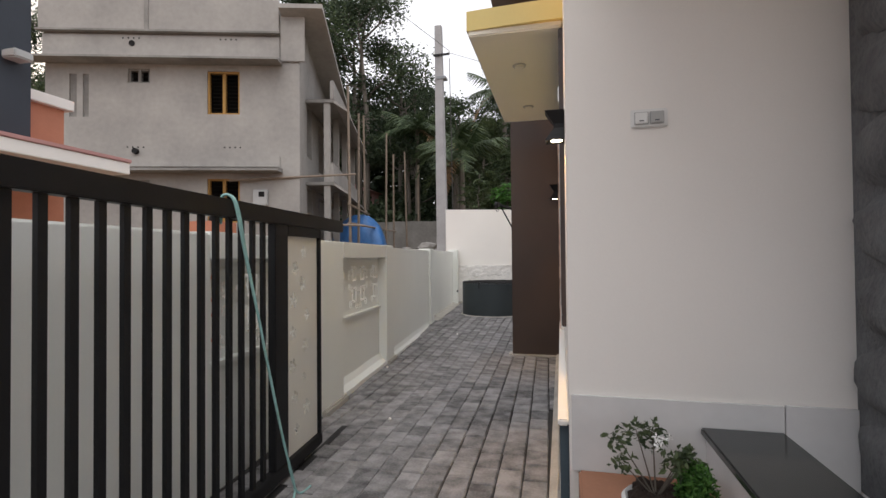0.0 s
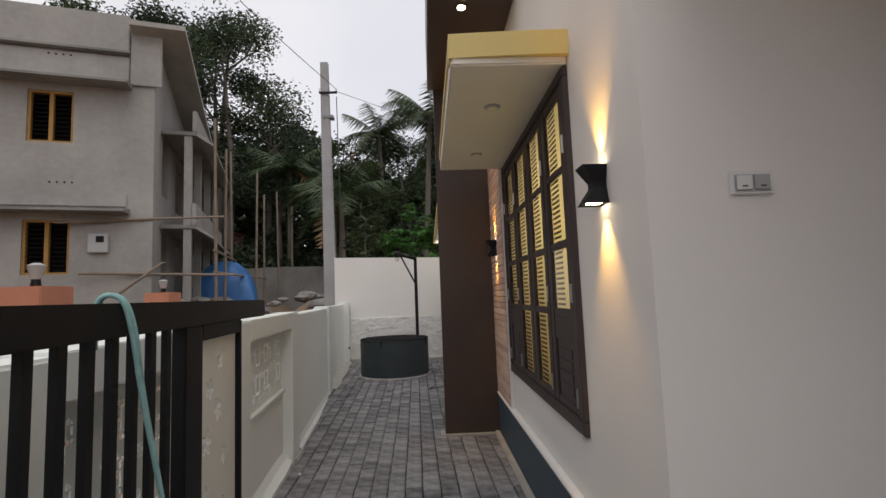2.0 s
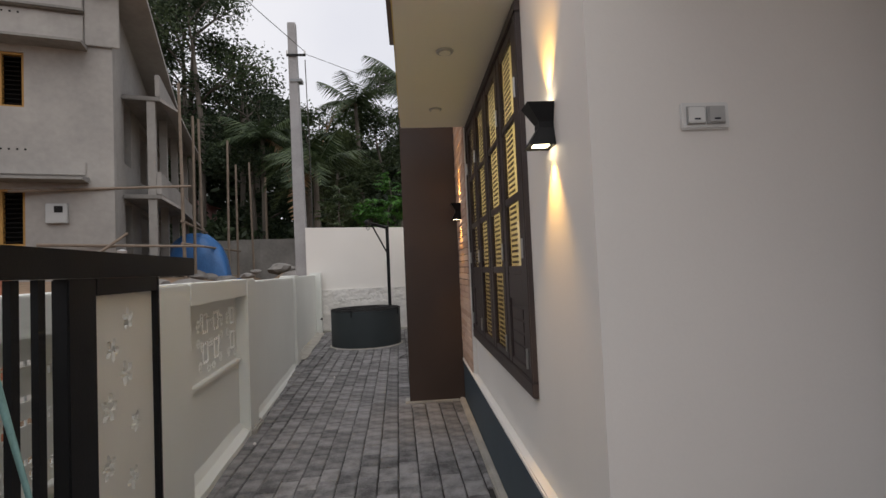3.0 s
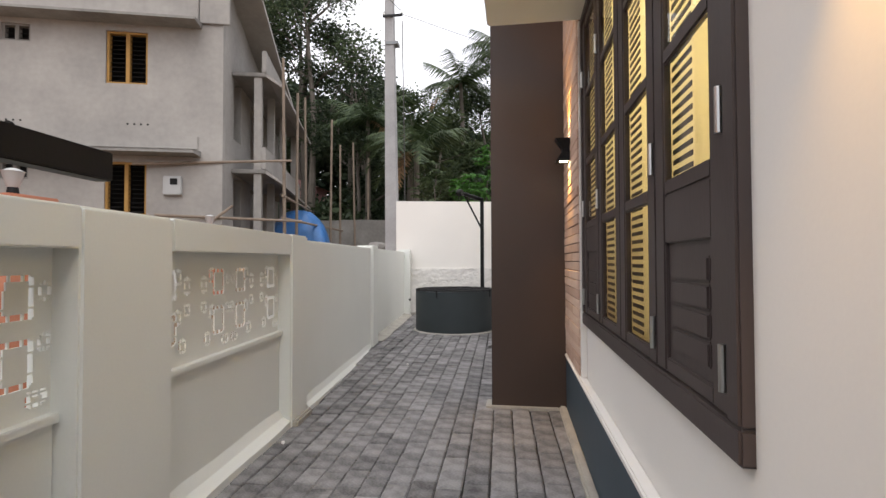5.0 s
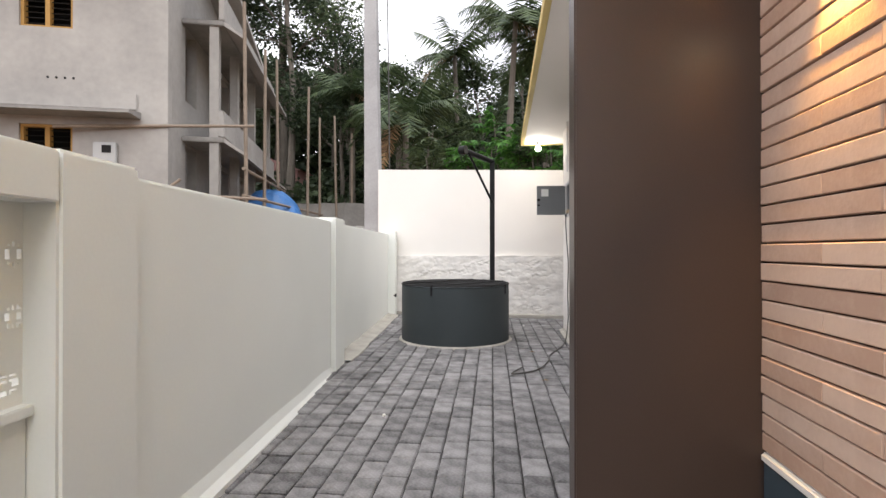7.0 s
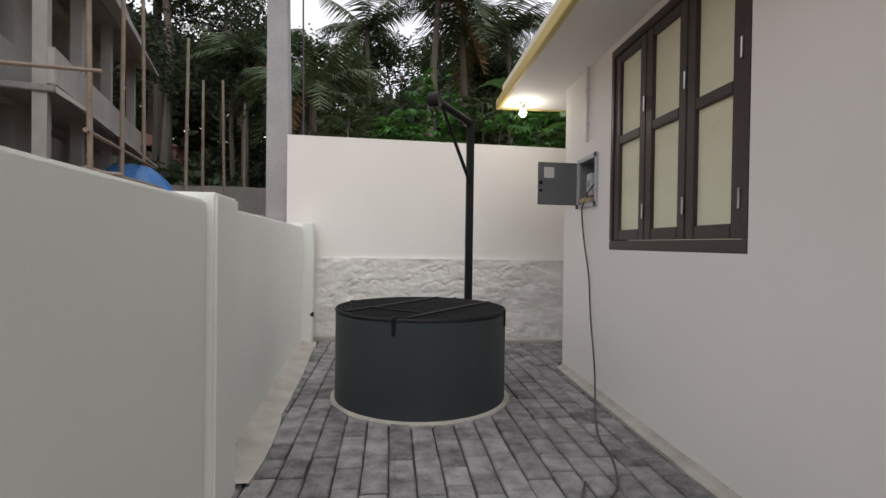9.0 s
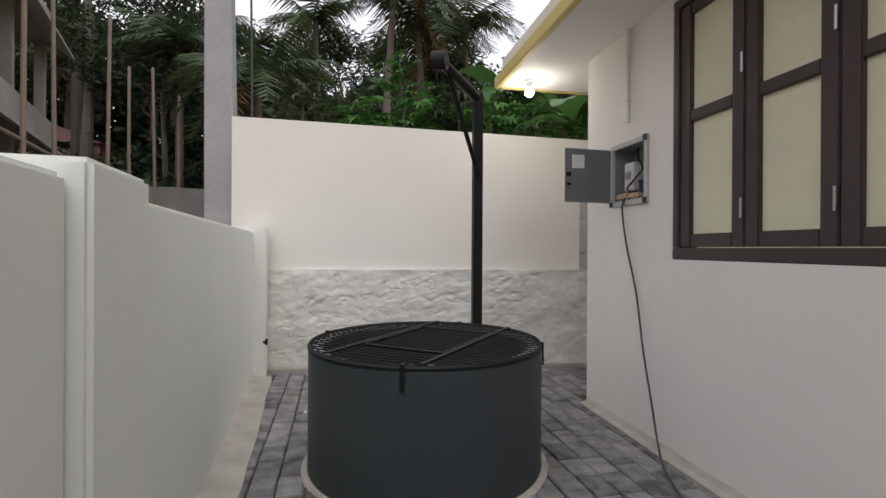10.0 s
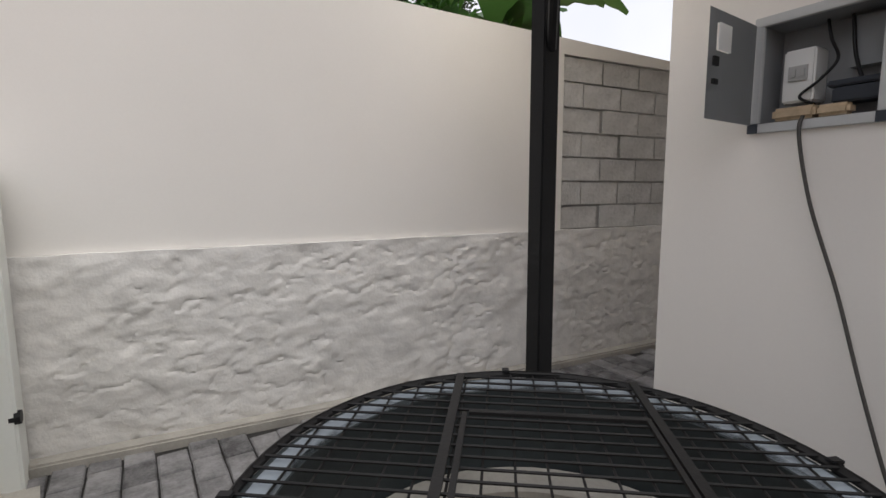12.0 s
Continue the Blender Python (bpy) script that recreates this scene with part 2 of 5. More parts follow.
def cable(name, pts, r, material, parent=None, seg=6):
    cu = bpy.data.curves.new(name, "CURVE")
    cu.dimensions = "3D"
    sp = cu.splines.new("POLY")
    n = len(pts)
    dense = []
    for i in range(n - 1):
        p0, p1, p2, p3 = (Vector(pts[max(i - 1, 0)]), Vector(pts[i]), Vector(pts[i + 1]), Vector(pts[min(i + 2, n - 1)]))
        for k in range(6):
            t = k / 6
            dense.append(0.5 * (2 * p1 + (p2 - p0) * t + (2 * p0 - 5 * p1 + 4 * p2 - p3) * t * t + (3 * p1 - p0 - 3 * p2 + p3) * t ** 3))
    dense.append(Vector(pts[-1]))
    sp.points.add(len(dense) - 1)
    for q, p in zip(sp.points, dense):
        q.co = (*p, 1)
    cu.bevel_depth, cu.bevel_resolution = r, 2
    tmp = new("tmp", cu)
    me = bpy.data.meshes.new_from_object(tmp.evaluated_get(bpy.context.evaluated_depsgraph_get()))
    bpy.data.objects.remove(tmp)
    me.materials.clear()
    me.materials.append(material)
    me.name = name
    ob = new(name, me)
    ob.parent = parent
    return ob


# ---- ground ----
def smoothstep(t):
    t = min(max(t, 0.0), 1.0)
    return t * t * (3 - 2 * t)


def terrain(x, y):
    left = -2.5 - 0.082 * (y - 6.5) - x
    back = y - 14.1
    o = max(left, back if x > -6 else left, 0.0)
    up = smoothstep((y - 4) / 9)
    z = -0.16 + 1.65 * smoothstep(o / 5.0) * up + 0.035 * max(o - 5, 0) * up
    far = math.hypot(x, y) - 38
    z += 0.12 * max(far, 0) if far < 200 else 24
    return z + (0.25 * noise.noise((x * 0.25, y * 0.25, 0)) * smoothstep(o / 4) if o > 0 else 0)


gv, gf = [], []
axis_x = [-400, -250, -150, -100, -75, -60] + [-50 + i for i in range(70)] + [25, 35, 50, 80, 120, 200, 400]
axis_y = [-300, -120, -60, -30, -20, -14, -10, -7] + [-5 + i for i in range(60)] + [60, 70, 85, 110, 150, 250, 400]
for yy in axis_y:
    for xx in axis_x:
        gv.append((xx, yy, terrain(xx, yy)))
W = len(axis_x)
for j in range(len(axis_y) - 1):
    for i in range(W - 1):
        gf.append((j * W + i, j * W + i + 1, (j + 1) * W + i + 1, (j + 1) * W + i))
tagged(raw("ground", gv, gf, EARTH, smooth=True), "reddish bare earth rising towards a wooded slope", "ground", kind="structure")

def pave_fall(x, y):
    return -0.10 * smoothstep((-0.5 - x) / 1.3) * (1 - smoothstep((y - 6.0) / 5.0))


# ---- boundary wall along the lane, slightly askew to the house ----
SKEW = math.atan(0.082)
WALL_M = Matrix.Translation((-2.12, 6.5, 0)) @ Matrix.Rotation(SKEW, 4, "Z")
C = math.cos(SKEW)


def along(Y):
    return (Y - 6.5) / C


def wall_part(items, name, label, bev=0.012):
    ob = structure(name, boxes(*items, bev=bev), WHITE_COOL, label, "wall")
    ob.matrix_basis = WALL_M
    return ob


a0, a1, a2, a3, a4, a5, a6 = (along(v) for v in (-4.0, 2.9, 4.40, 4.95, 6.48, 6.84, 13.75))
wall_part([(-0.22, -0.03, a5, along(9.57), -0.16, 1.405), (-0.22, -0.10, along(9.93), a6, -0.1, 1.415)], "wall_west", "white painted plain boundary wall panel")
wall_part([(-0.22, 0.0, a4, a5, -0.18, 1.435)], "wall_west_pier_1", "white painted boundary wall pier")
wall_part([(-0.24, 0.01, along(9.57), along(9.93), -0.1, 1.44)], "wall_west_pier_2", "white painted boundary wall pier")
wall_part([(-0.24, 0.025, along(13.45), along(13.68), -0.1, 1.47)], "wall_west_pier_3", "white painted boundary wall corner pier")
wall_part([(-0.22, 0.0, a2, a3, -0.18, 1.43)], "wall_west_pier_4", "white painted boundary wall pier")
wall_part([(-0.22, 0.0, a0, a1, -0.18, 1.42)], "wall_west_front", "white painted boundary wall behind the sliding gate")
for k, (b0, b1) in enumerate(((a3, a4), (a1, a2))):
    wall_part([(-0.22, 0.0, b0, b1, 1.27, 1.43)], "wall_west_beam_%d" % (k + 1), "white painted beam over a lattice panel", 0.006)
    wall_part([(-0.22, -0.10, b0, b1, -0.18, 0.63)], "wall_west_apron_%d" % (k + 1), "white painted recessed panel under the lattice", 0.006)
    wall_part([(-0.21, -0.075, b0, b1, 0.63, 0.665)], "wall_west_sill_%d" % (k + 1), "white sill under the lattice panel", 0.004)


def fillet(y0, y1, w, h, x):
    bm = bmesh.new()
    n = max(2, int((y1 - y0) / 0.25))
    rows = []
    for i in range(n + 1):
        y = y0 + (y1 - y0) * i / n
        k = (1 + 0.18 * noise.noise((y * 3, x, 1))) * (0.9 if i in (0, n) else 1.0)
        rows.append([bm.verts.new(p) for p in ((x, y, -0.05), (x, y, h * k), (x + w * 0.35, y, h * 0.45 * k), (x + w * k, y, 0.012), (x + w * k, y, -0.05))])
    for r, s in zip(rows, rows[1:]):
        for i in range(4):
            bm.faces.new((r[i], s[i], s[i + 1], r[i + 1]))
    bmesh.ops.recalc_face_normals(bm, faces=bm.faces)
    return bm


for nm, y0, y1, x, w in (("skirting_1", a5 + 0.005, along(9.57), -0.03, 0.05), ("skirting_2", along(9.93), along(13.45), -0.10, 0.19),
                         ("skirting_3", a3, a4, -0.10, 0.10)):
    o = structure(nm, fillet(y0, y1, w, 0.04 if nm == "skirting_2" else 0.11, x), WHITE_COOL if nm != "skirting_2" else CEMENT, "sloped plaster skirting at the foot of the boundary wall", "skirting")
    o.matrix_basis = Matrix.Translation((0, 0, 0 if nm == "skirting_2" else -0.065)) @ WALL_M
for nm, y0, y1 in (("skirting_4", a4, a5), ("skirting_5", a2, a3)):
    o = structure(nm, boxes((0.001, 0.05, y0, y1, -0.12, -0.045), bev=0.015), CEMENT, "rough cement footing at a wall pier", "skirting")
    o.matrix_basis = WALL_M


def raster_plate(name, y0, y1, z0, z1, step, hole, depth, material, parent=None):
    """An upright plate of that thickness in the yz plane with small cut-outs."""
    ny, nz = int(round((y1 - y0) / step)), int(round((z1 - z0) / step))
    open_ = [[hole(y0 + (i + 0.5) * step, z0 + (j + 0.5) * step) for j in range(nz)] for i in range(ny)]
    vs, fs, idx = [], [], {}

    def v(i, j, k):
        key = (i, j, k)
        if key not in idx:
            idx[key] = len(vs)
            vs.append((-depth * k, y0 + i * step, z0 + j * step))
        return idx[key]

    for i in range(ny):
        for j in range(nz):
            if open_[i][j]:
                continue
            fs.append((v(i, j, 0), v(i + 1, j, 0), v(i + 1, j + 1, 0), v(i, j + 1, 0)))
            fs.append((v(i, j, 1), v(i, j + 1, 1), v(i + 1, j + 1, 1), v(i + 1, j, 1)))
            for di, dj, p, q in ((-1, 0, (0, 1), (0, 0)), (1, 0, (1, 0), (1, 1)), (0, -1, (0, 0), (1, 0)), (0, 1, (1, 1), (0, 1))):
                a, b = i + di, j + dj
                if not (0 <= a < ny and 0 <= b < nz) or open_[a][b]:
                    fs.append((v(i + p[0], j + p[1], 0), v(i + p[0], j + p[1], 1), v(i + q[0], j + q[1], 1), v(i + q[0], j + q[1], 0)))
    return raw(name, vs, fs, material, parent)


MOTIF = ((0.14, 0.43, 0.068, 0.080), (0.14, 0.20, 0.068, 0.085), (0.215, 0.47, 0.034, 0.045), (0.215, 0.255, 0.032, 0.042), (0.03, 0.45, 0.026, 0.036),
         (0.03, 0.265, 0.026, 0.036), (0.26, 0.10, 0.034, 0.040), (0.30, 0.42, 0.030, 0.050), (0.30, 0.29, 0.030, 0.036), (0.06, 0.07, 0.045, 0.030))


def ring_holes(y0, y1, z0):
    """Linked rounded squares, mirrored in each half of the panel, cut through but for small bridges."""
    half = (y1 - y0) / 4
    rings = [(y0 + (2 * q + 1) * half + sg * (half - u), z0 + v, w, h) for q in (0, 1) for sg in (-1, 1) for u, v, w, h in MOTIF]

    def hole(y, z):
        for cy, cz, w, h in rings:
            dy, dz = abs(y - cy), abs(z - cz)
            if dy > w or dz > h:
                continue
            d = math.hypot(max(dy - (w - 0.025), 0), max(dz - (h - 0.025), 0))
            if d < 0.025 and not (dy < w - 0.022 and dz < h - 0.022):
                if abs(dy - 0.35 * w) > 0.004 and abs(dz - 0.45 * h) > 0.004:
                    return True
        return False
    return hole


for k, (b0, b1) in enumerate(((a3, a4), (a1, a2))):
    lp = raster_plate("lattice_panel", b0, b1, 0.665, 1.27, 0.0075, ring_holes(b0, b1, 0.665), 0.008, WHITE_COOL)
    lp.matrix_basis = WALL_M @ Matrix.Translation((-0.115, 0, 0))
    tagged(lp, "white cement lattice panel with rounded square cut-outs", "lattice", "wall lattices")

# ---- back wall, askew to the house ----
NORTH_M = Matrix.Translation((0.6, 13.46, 0)) @ Matrix.Rotation(-math.atan(0.085), 4, "Z") @ Matrix.Translation((-0.6, -13.36, 0))
bm = bmesh.new()
for x0, x1, z0, z1 in ((-3.07, 0.605, 1.04, None), (0.605, 1.9, 2.35, None)):
    def top(x):
        return 2.60 - 0.037 * (x + 3.08)
    q = [(x0, 13.36, z0), (x1, 13.36, z0), (x1, 13.36, top(x1)), (x0, 13.36, top(x0))]
    f = bm.faces.new([bm.verts.new(p) for p in q])
    r = bmesh.ops.extrude_face_region(bm, geom=[f])
    bmesh.ops.translate(bm, vec=(0, 0.18, 0), verts=[v for v in r["geom"] if isinstance(v, bmesh.types.BMVert)])
bmesh.ops.recalc_face_normals(bm, faces=bm.faces)
structure("wall_north", bm, WHITE, "tall white plastered wall closing the yard", "wall").matrix_basis = NORTH_M
block_wall = structure("wall_north_blocks", boxes((0.605, 4.0, 13.40, 13.51, 1.04, 2.349)), MORTAR, "bare grey concrete blockwork left unplastered", "wall")
block_wall.matrix_basis = NORTH_M

# whitewashed rubble base with uneven relief
rv, rf = [], []
nx, nz = 420, 90
for j in range(nz + 1):
    for i in range(nx + 1):
        x, z = -3.0 + 7.0 * i / nx, -0.06 + 1.10 * j / nz
        edge = min(1.0, (nz - j) / 3)
        cell = noise.voronoi((x * 3.6, z * 5.2, 3.1))[0]
        c2 = noise.voronoi((x * 9.0, z * 12.0, 1.7))[0]
        ridge = abs(noise.fractal((x * 4.0, z * 5.5, 4.0), 1.0, 2.0, 4))
        d = 0.55 * (0.024 * min(cell[1] - cell[0], 0.4) + 0.012 * min(c2[1] - c2[0], 0.4) - 0.020 * max(0.10 - ridge, 0) / 0.10 * (noise.noise((x * 1.3, z * 1.5, 9)) > -0.1) + 0.030 * noise.fractal((x * 2.4, z * 3.5, 7.0), 0.8, 2.0, 5))
        rv.append((x, 13.325 - edge * max(d, -0.02) - 0.012 * (1 - j / nz), z + 0.012 * noise.noise((x * 4, 1, 0)) * (j == nz)))
for j in range(nz):
    for i in range(nx):
        k = j * (nx + 1) + i
        rf.append((k, k + 1, k + nx + 2, k + nx + 1))
t0 = len(rv)
for i in range(nx + 1):
    rv.append((-3.0 + 7.0 * i / nx, 13.5, 1.04))
for i in range(nx):
    rf.append((nz * (nx + 1) + i, nz * (nx + 1) + i + 1, t0 + i + 1, t0 + i))
tagged(raw("wall_north_base", rv, rf, RUBBLE, smooth=True), "whitewashed uneven rubble stone base of the back wall", "wall", kind="structure").matrix_basis = NORTH_M
ob = structure("ground_ledge", boxes((-2.75, 2.5, 13.22, 13.32, -0.05, 0.045), bev=0.012), CEMENT, "rough cement strip along the wall foot", "kerb")
ob.matrix_basis = NORTH_M
pipe = thing("drain_pipe", "short black plastic drain pipe in the boundary wall", "pipe", Matrix.Translation((-2.69, 13.48, 0.345)))
part("pipe_end", tubes(((-0.1, 0, 0), (0.035, 0, 0), 0.032)), BLACK, pipe, smooth=True)

# ---- house ----
YW0, YW1, ZW0, ZW1 = 3.845, 6.03, 0.812, 2.778
structure("wall_east_front", boxes((0.10, 0.34, 3.2505, YW0, 0, 4.6), (0.10, 0.34, YW0, YW1, 0, ZW0), (0.10, 0.34, YW0, YW1, ZW1, 4.6),
                                   (0.10, 0.34, YW1, 6.9, 0, 4.6)), WHITE, "white painted side wall of the house", "wall")
structure("wall_porch", boxes((0.10, 2.6, 3.03, 3.25, 0, 4.6)), WHITE, "white painted porch wall", "wall")
structure("wall_east_rear", boxes((0.05, 0.27, 7.042, 9.595, -0.1, 2.95), (0.05, 0.27, 9.595, 11.14, -0.1, 1.205), (0.05, 0.27, 9.595, 11.14, 2.755, 2.95),
                                  (0.05, 0.27, 11.14, 11.398, -0.1, 2.95), (0.05, 0.27, 11.398, 11.802, -0.1, 1.60), (0.05, 0.27, 11.398, 11.802, 1.995, 2.95),
                                  (0.05, 0.27, 11.802, 12.21, -0.1, 2.95)), WHITE, "white painted rear side wall of the house", "wall")
structure("wall_house_north", boxes((0.272, 5.0, 12.0, 12.21, -0.1, 2.95)), WHITE, "white painted rear wall of the house", "wall")
structure("wall_house_inside", boxes((1.9, 2.0, 3.3, 11.9, 0, 4.5)), WHITE, "plain inner wall of the house", "wall")
structure("ceiling", boxes((0.28, 1.9, 3.26, 11.98, 2.97, 3.02)), WHITE, "plain white room ceiling", "ceiling")
structure("floor", boxes((0.345, 1.9, 3.26, 11.98, 0.36, 0.42)), MARBLE, "plain pale room floor", "floor")
structure("wall_house_partition", boxes((0.345, 1.9, 7.0, 7.1, 0.42, 2.97)), WHITE, "plain inner partition wall", "wall")
structure("plinth", boxes((0.055, 0.099, 3.10, 6.895, -0.05, 0.43), bev=0.004), PLINTH, "slate blue painted plinth of the house", "plinth")
structure("plinth_trim", boxes((0.045, 0.099, 3.06, 6.895, 0.432, 0.465), bev=0.008), WHITE, "white plaster band over the plinth", "trim")
structure("plinth_kerb", boxes((-0.005, 0.054, 3.10, 6.895, -0.05, 0.035), bev=0.012), CEMENT, "rough cement strip along the plinth", "kerb")
structure("kerb_rear", fillet(7.06, 12.2, -0.07, 0.05, 0.049), CEMENT, "rough cement edge along the house wall", "kerb")
structure("roof", boxes((-0.1, 6, 3.0, 12.9, 4.62, 4.75)), CREAM, "flat concrete roof slab", "roof")

# brown portal pillar and its overhead beam
structure("pillar", boxes((-0.55, 0.099, 6.9, 7.04, 0.0, 5.2), bev=0.006), BROWN, "dark brown panelled pillar beside the house", "pillar")
structure("pillar_beam", boxes((-0.62, 0.098, 4.95, 6.898, 3.98, 4.6), bev=0.006), BROWN, "dark brown overhead beam of the portal", "beam")
structure("pillar_kerb", boxes((-0.60, -0.004, 6.86, 6.898, -0.05, 0.018), (-0.60, -0.553, 6.898, 7.06, -0.05, 0.018), bev=0.006), CEMENT, "thin cement bead round the pillar foot", "kerb")


def downlight(name, x, y, z, material, label):
    d = thing(name, label, "lamp", Matrix.Translation((x, y, z)), "recessed downlights")
    part("trim_ring", tubes(((0, 0, -0.008), (0, 0, -0.0005), 0.05, 0.055, 20)), PLASTICG if material is CREAM else BLACK, d, smooth=True)
    part("lens", tubes(((0, 0, -0.014), (0, 0, -0.009), 0.036, 0.036, 16)), material, d, smooth=True)
    return d


downlight("downlight", -0.33, 5.22, 3.98, WARMW, "lit warm recessed downlight under the brown beam")
dl = new("downlight_lamp", bpy.data.lights.new("downlight_lamp", "SPOT"))
dl.data.energy, dl.data.color, dl.data.spot_size, dl.data.shadow_soft_size = 9, (1, 0.7, 0.4), radians(110), 0.03
dl.matrix_world = look((-0.33, 5.22, 3.95), (-0.3, 5.25, 0))

# window canopy: cream soffit slab with a curved-in yellow fascia
canopy = thing("window_canopy", "cream concrete window canopy with a yellow painted fascia", "canopy", kind="structure")
part("slab", boxes((-0.53, 0.099, 3.83, 6.03, 2.78, 2.88), bev=0.01), CREAM, canopy)
fv = bmesh.new()
pts = [(-0.54, 3.825)] + [(-0.54 + 0.66 * i / 12, 3.825 - 0.03 * math.sin(math.pi * 0.5 * i / 12)) for i in range(1, 13)]
prev = None
for x, y in pts:
    cur = [fv.verts.new((x, y, z)) for z in (2.82, 2.955)] + [fv.verts.new((x, y + 0.12, 2.955)), fv.verts.new((x, y + 0.12, 2.82))]
    if prev:
        for i in range(4):
            fv.faces.new((prev[i], prev[(i + 1) % 4], cur[(i + 1) % 4], cur[i]))
    else:
        fv.faces.new(cur)
    prev = cur
fv.faces.new(prev[::-1])
bmesh.ops.recalc_face_normals(fv, faces=fv.faces)
part("fascia", fv, YELLOW, canopy, "mustard yellow fascia")
part("side_fascia", boxes((-0.54, -0.47, 3.95, 6.03, 2.882, 2.955), bev=0.005), YELLOW, canopy, "mustard yellow fascia")
downlight("downlight", -0.23, 4.42, 2.78, CREAM, "unlit recessed downlight in the canopy")
downlight("downlight", -0.23, 5.5, 2.78, CREAM, "unlit recessed downlight in the canopy")

# eave round the rear of the house: soffit, fascia and roof slab
ev = thing("eave", "white soffit eave with a cream fascia round the rear of the house", "eave", kind="structure")
part("soffit", boxes((-0.47, 0.0495, 7.042, 12.93, 2.80, 2.86), (0.0495, 5.0, 12.212, 12.93, 2.80, 2.86)), WHITE, ev)
part("fascia", boxes((-0.52, -0.472, 7.042, 12.98, 2.79, 2.90), (-0.472, 5.0, 12.932, 12.98, 2.79, 2.90), bev=0.006), YELLOW, ev, "pale mustard fascia")
part("roof_slab", boxes((-0.46, 5.0, 7.05, 12.92, 2.952, 3.05)), CREAM, ev)

# ---- wall lamps ----
def wall_lamp(x, y, z):
    d = thing("wall_lamp", "black hourglass up and down wall lamp, lit warm", "lamp", Matrix.Translation((x, y, z)), "wall lamps")
    bm = bmesh.new()
    prof = [(-0.086, 0.054, 0.108), (-0.05, 0.044, 0.085), (-0.012, 0.033, 0.060), (0.012, 0.033, 0.060), (0.05, 0.044, 0.085), (0.086, 0.054, 0.108)]
    rows = [[bm.verts.new(p) for p in ((0, -w, zz), (-dp, -w, zz), (-dp, w, zz), (0, w, zz))] for zz, w, dp in prof]
    for r, s in zip(rows, rows[1:]):
        for i in range(4):
            bm.faces.new((r[i], r[(i + 1) % 4], s[(i + 1) % 4], s[i]))
    bmesh.ops.recalc_face_normals(bm, faces=bm.faces)
    part("body", bm, BLACK, d)
    part("core", boxes((-0.055, -0.003, -0.03, 0.03, -0.05, 0.05)), BLACK, d)
    for s in (1, -1):
        part("led", boxes((-0.075, -0.015, -0.032, 0.032, s * 0.076 - 0.003, s * 0.076 + 0.003)), WARMW, d, "warm lit lens")
        li = new("wall_lamp_light", bpy.data.lights.new("wall_lamp_light", "SPOT"))
        li.data.energy, li.data.color, li.data.spot_size, li.data.spot_blend, li.data.shadow_soft_size = 20.0, (1.0, 0.54, 0.12), radians(70), 1.0, 0.012
        li.matrix_world = look((x - 0.045, y, z + s * 0.083), (x - 0.012, y, z + s * 1.0))
    return d


wall_lamp(0.099, 3.43, 2.015)
wall_lamp(0.055, 6.50, 2.035)


# ---- front window ----
def rod(bm, y0, y1, z, x, r=0.006):
    tube(bm, (x, y0, z), (x, y1, z), r, r, 6)


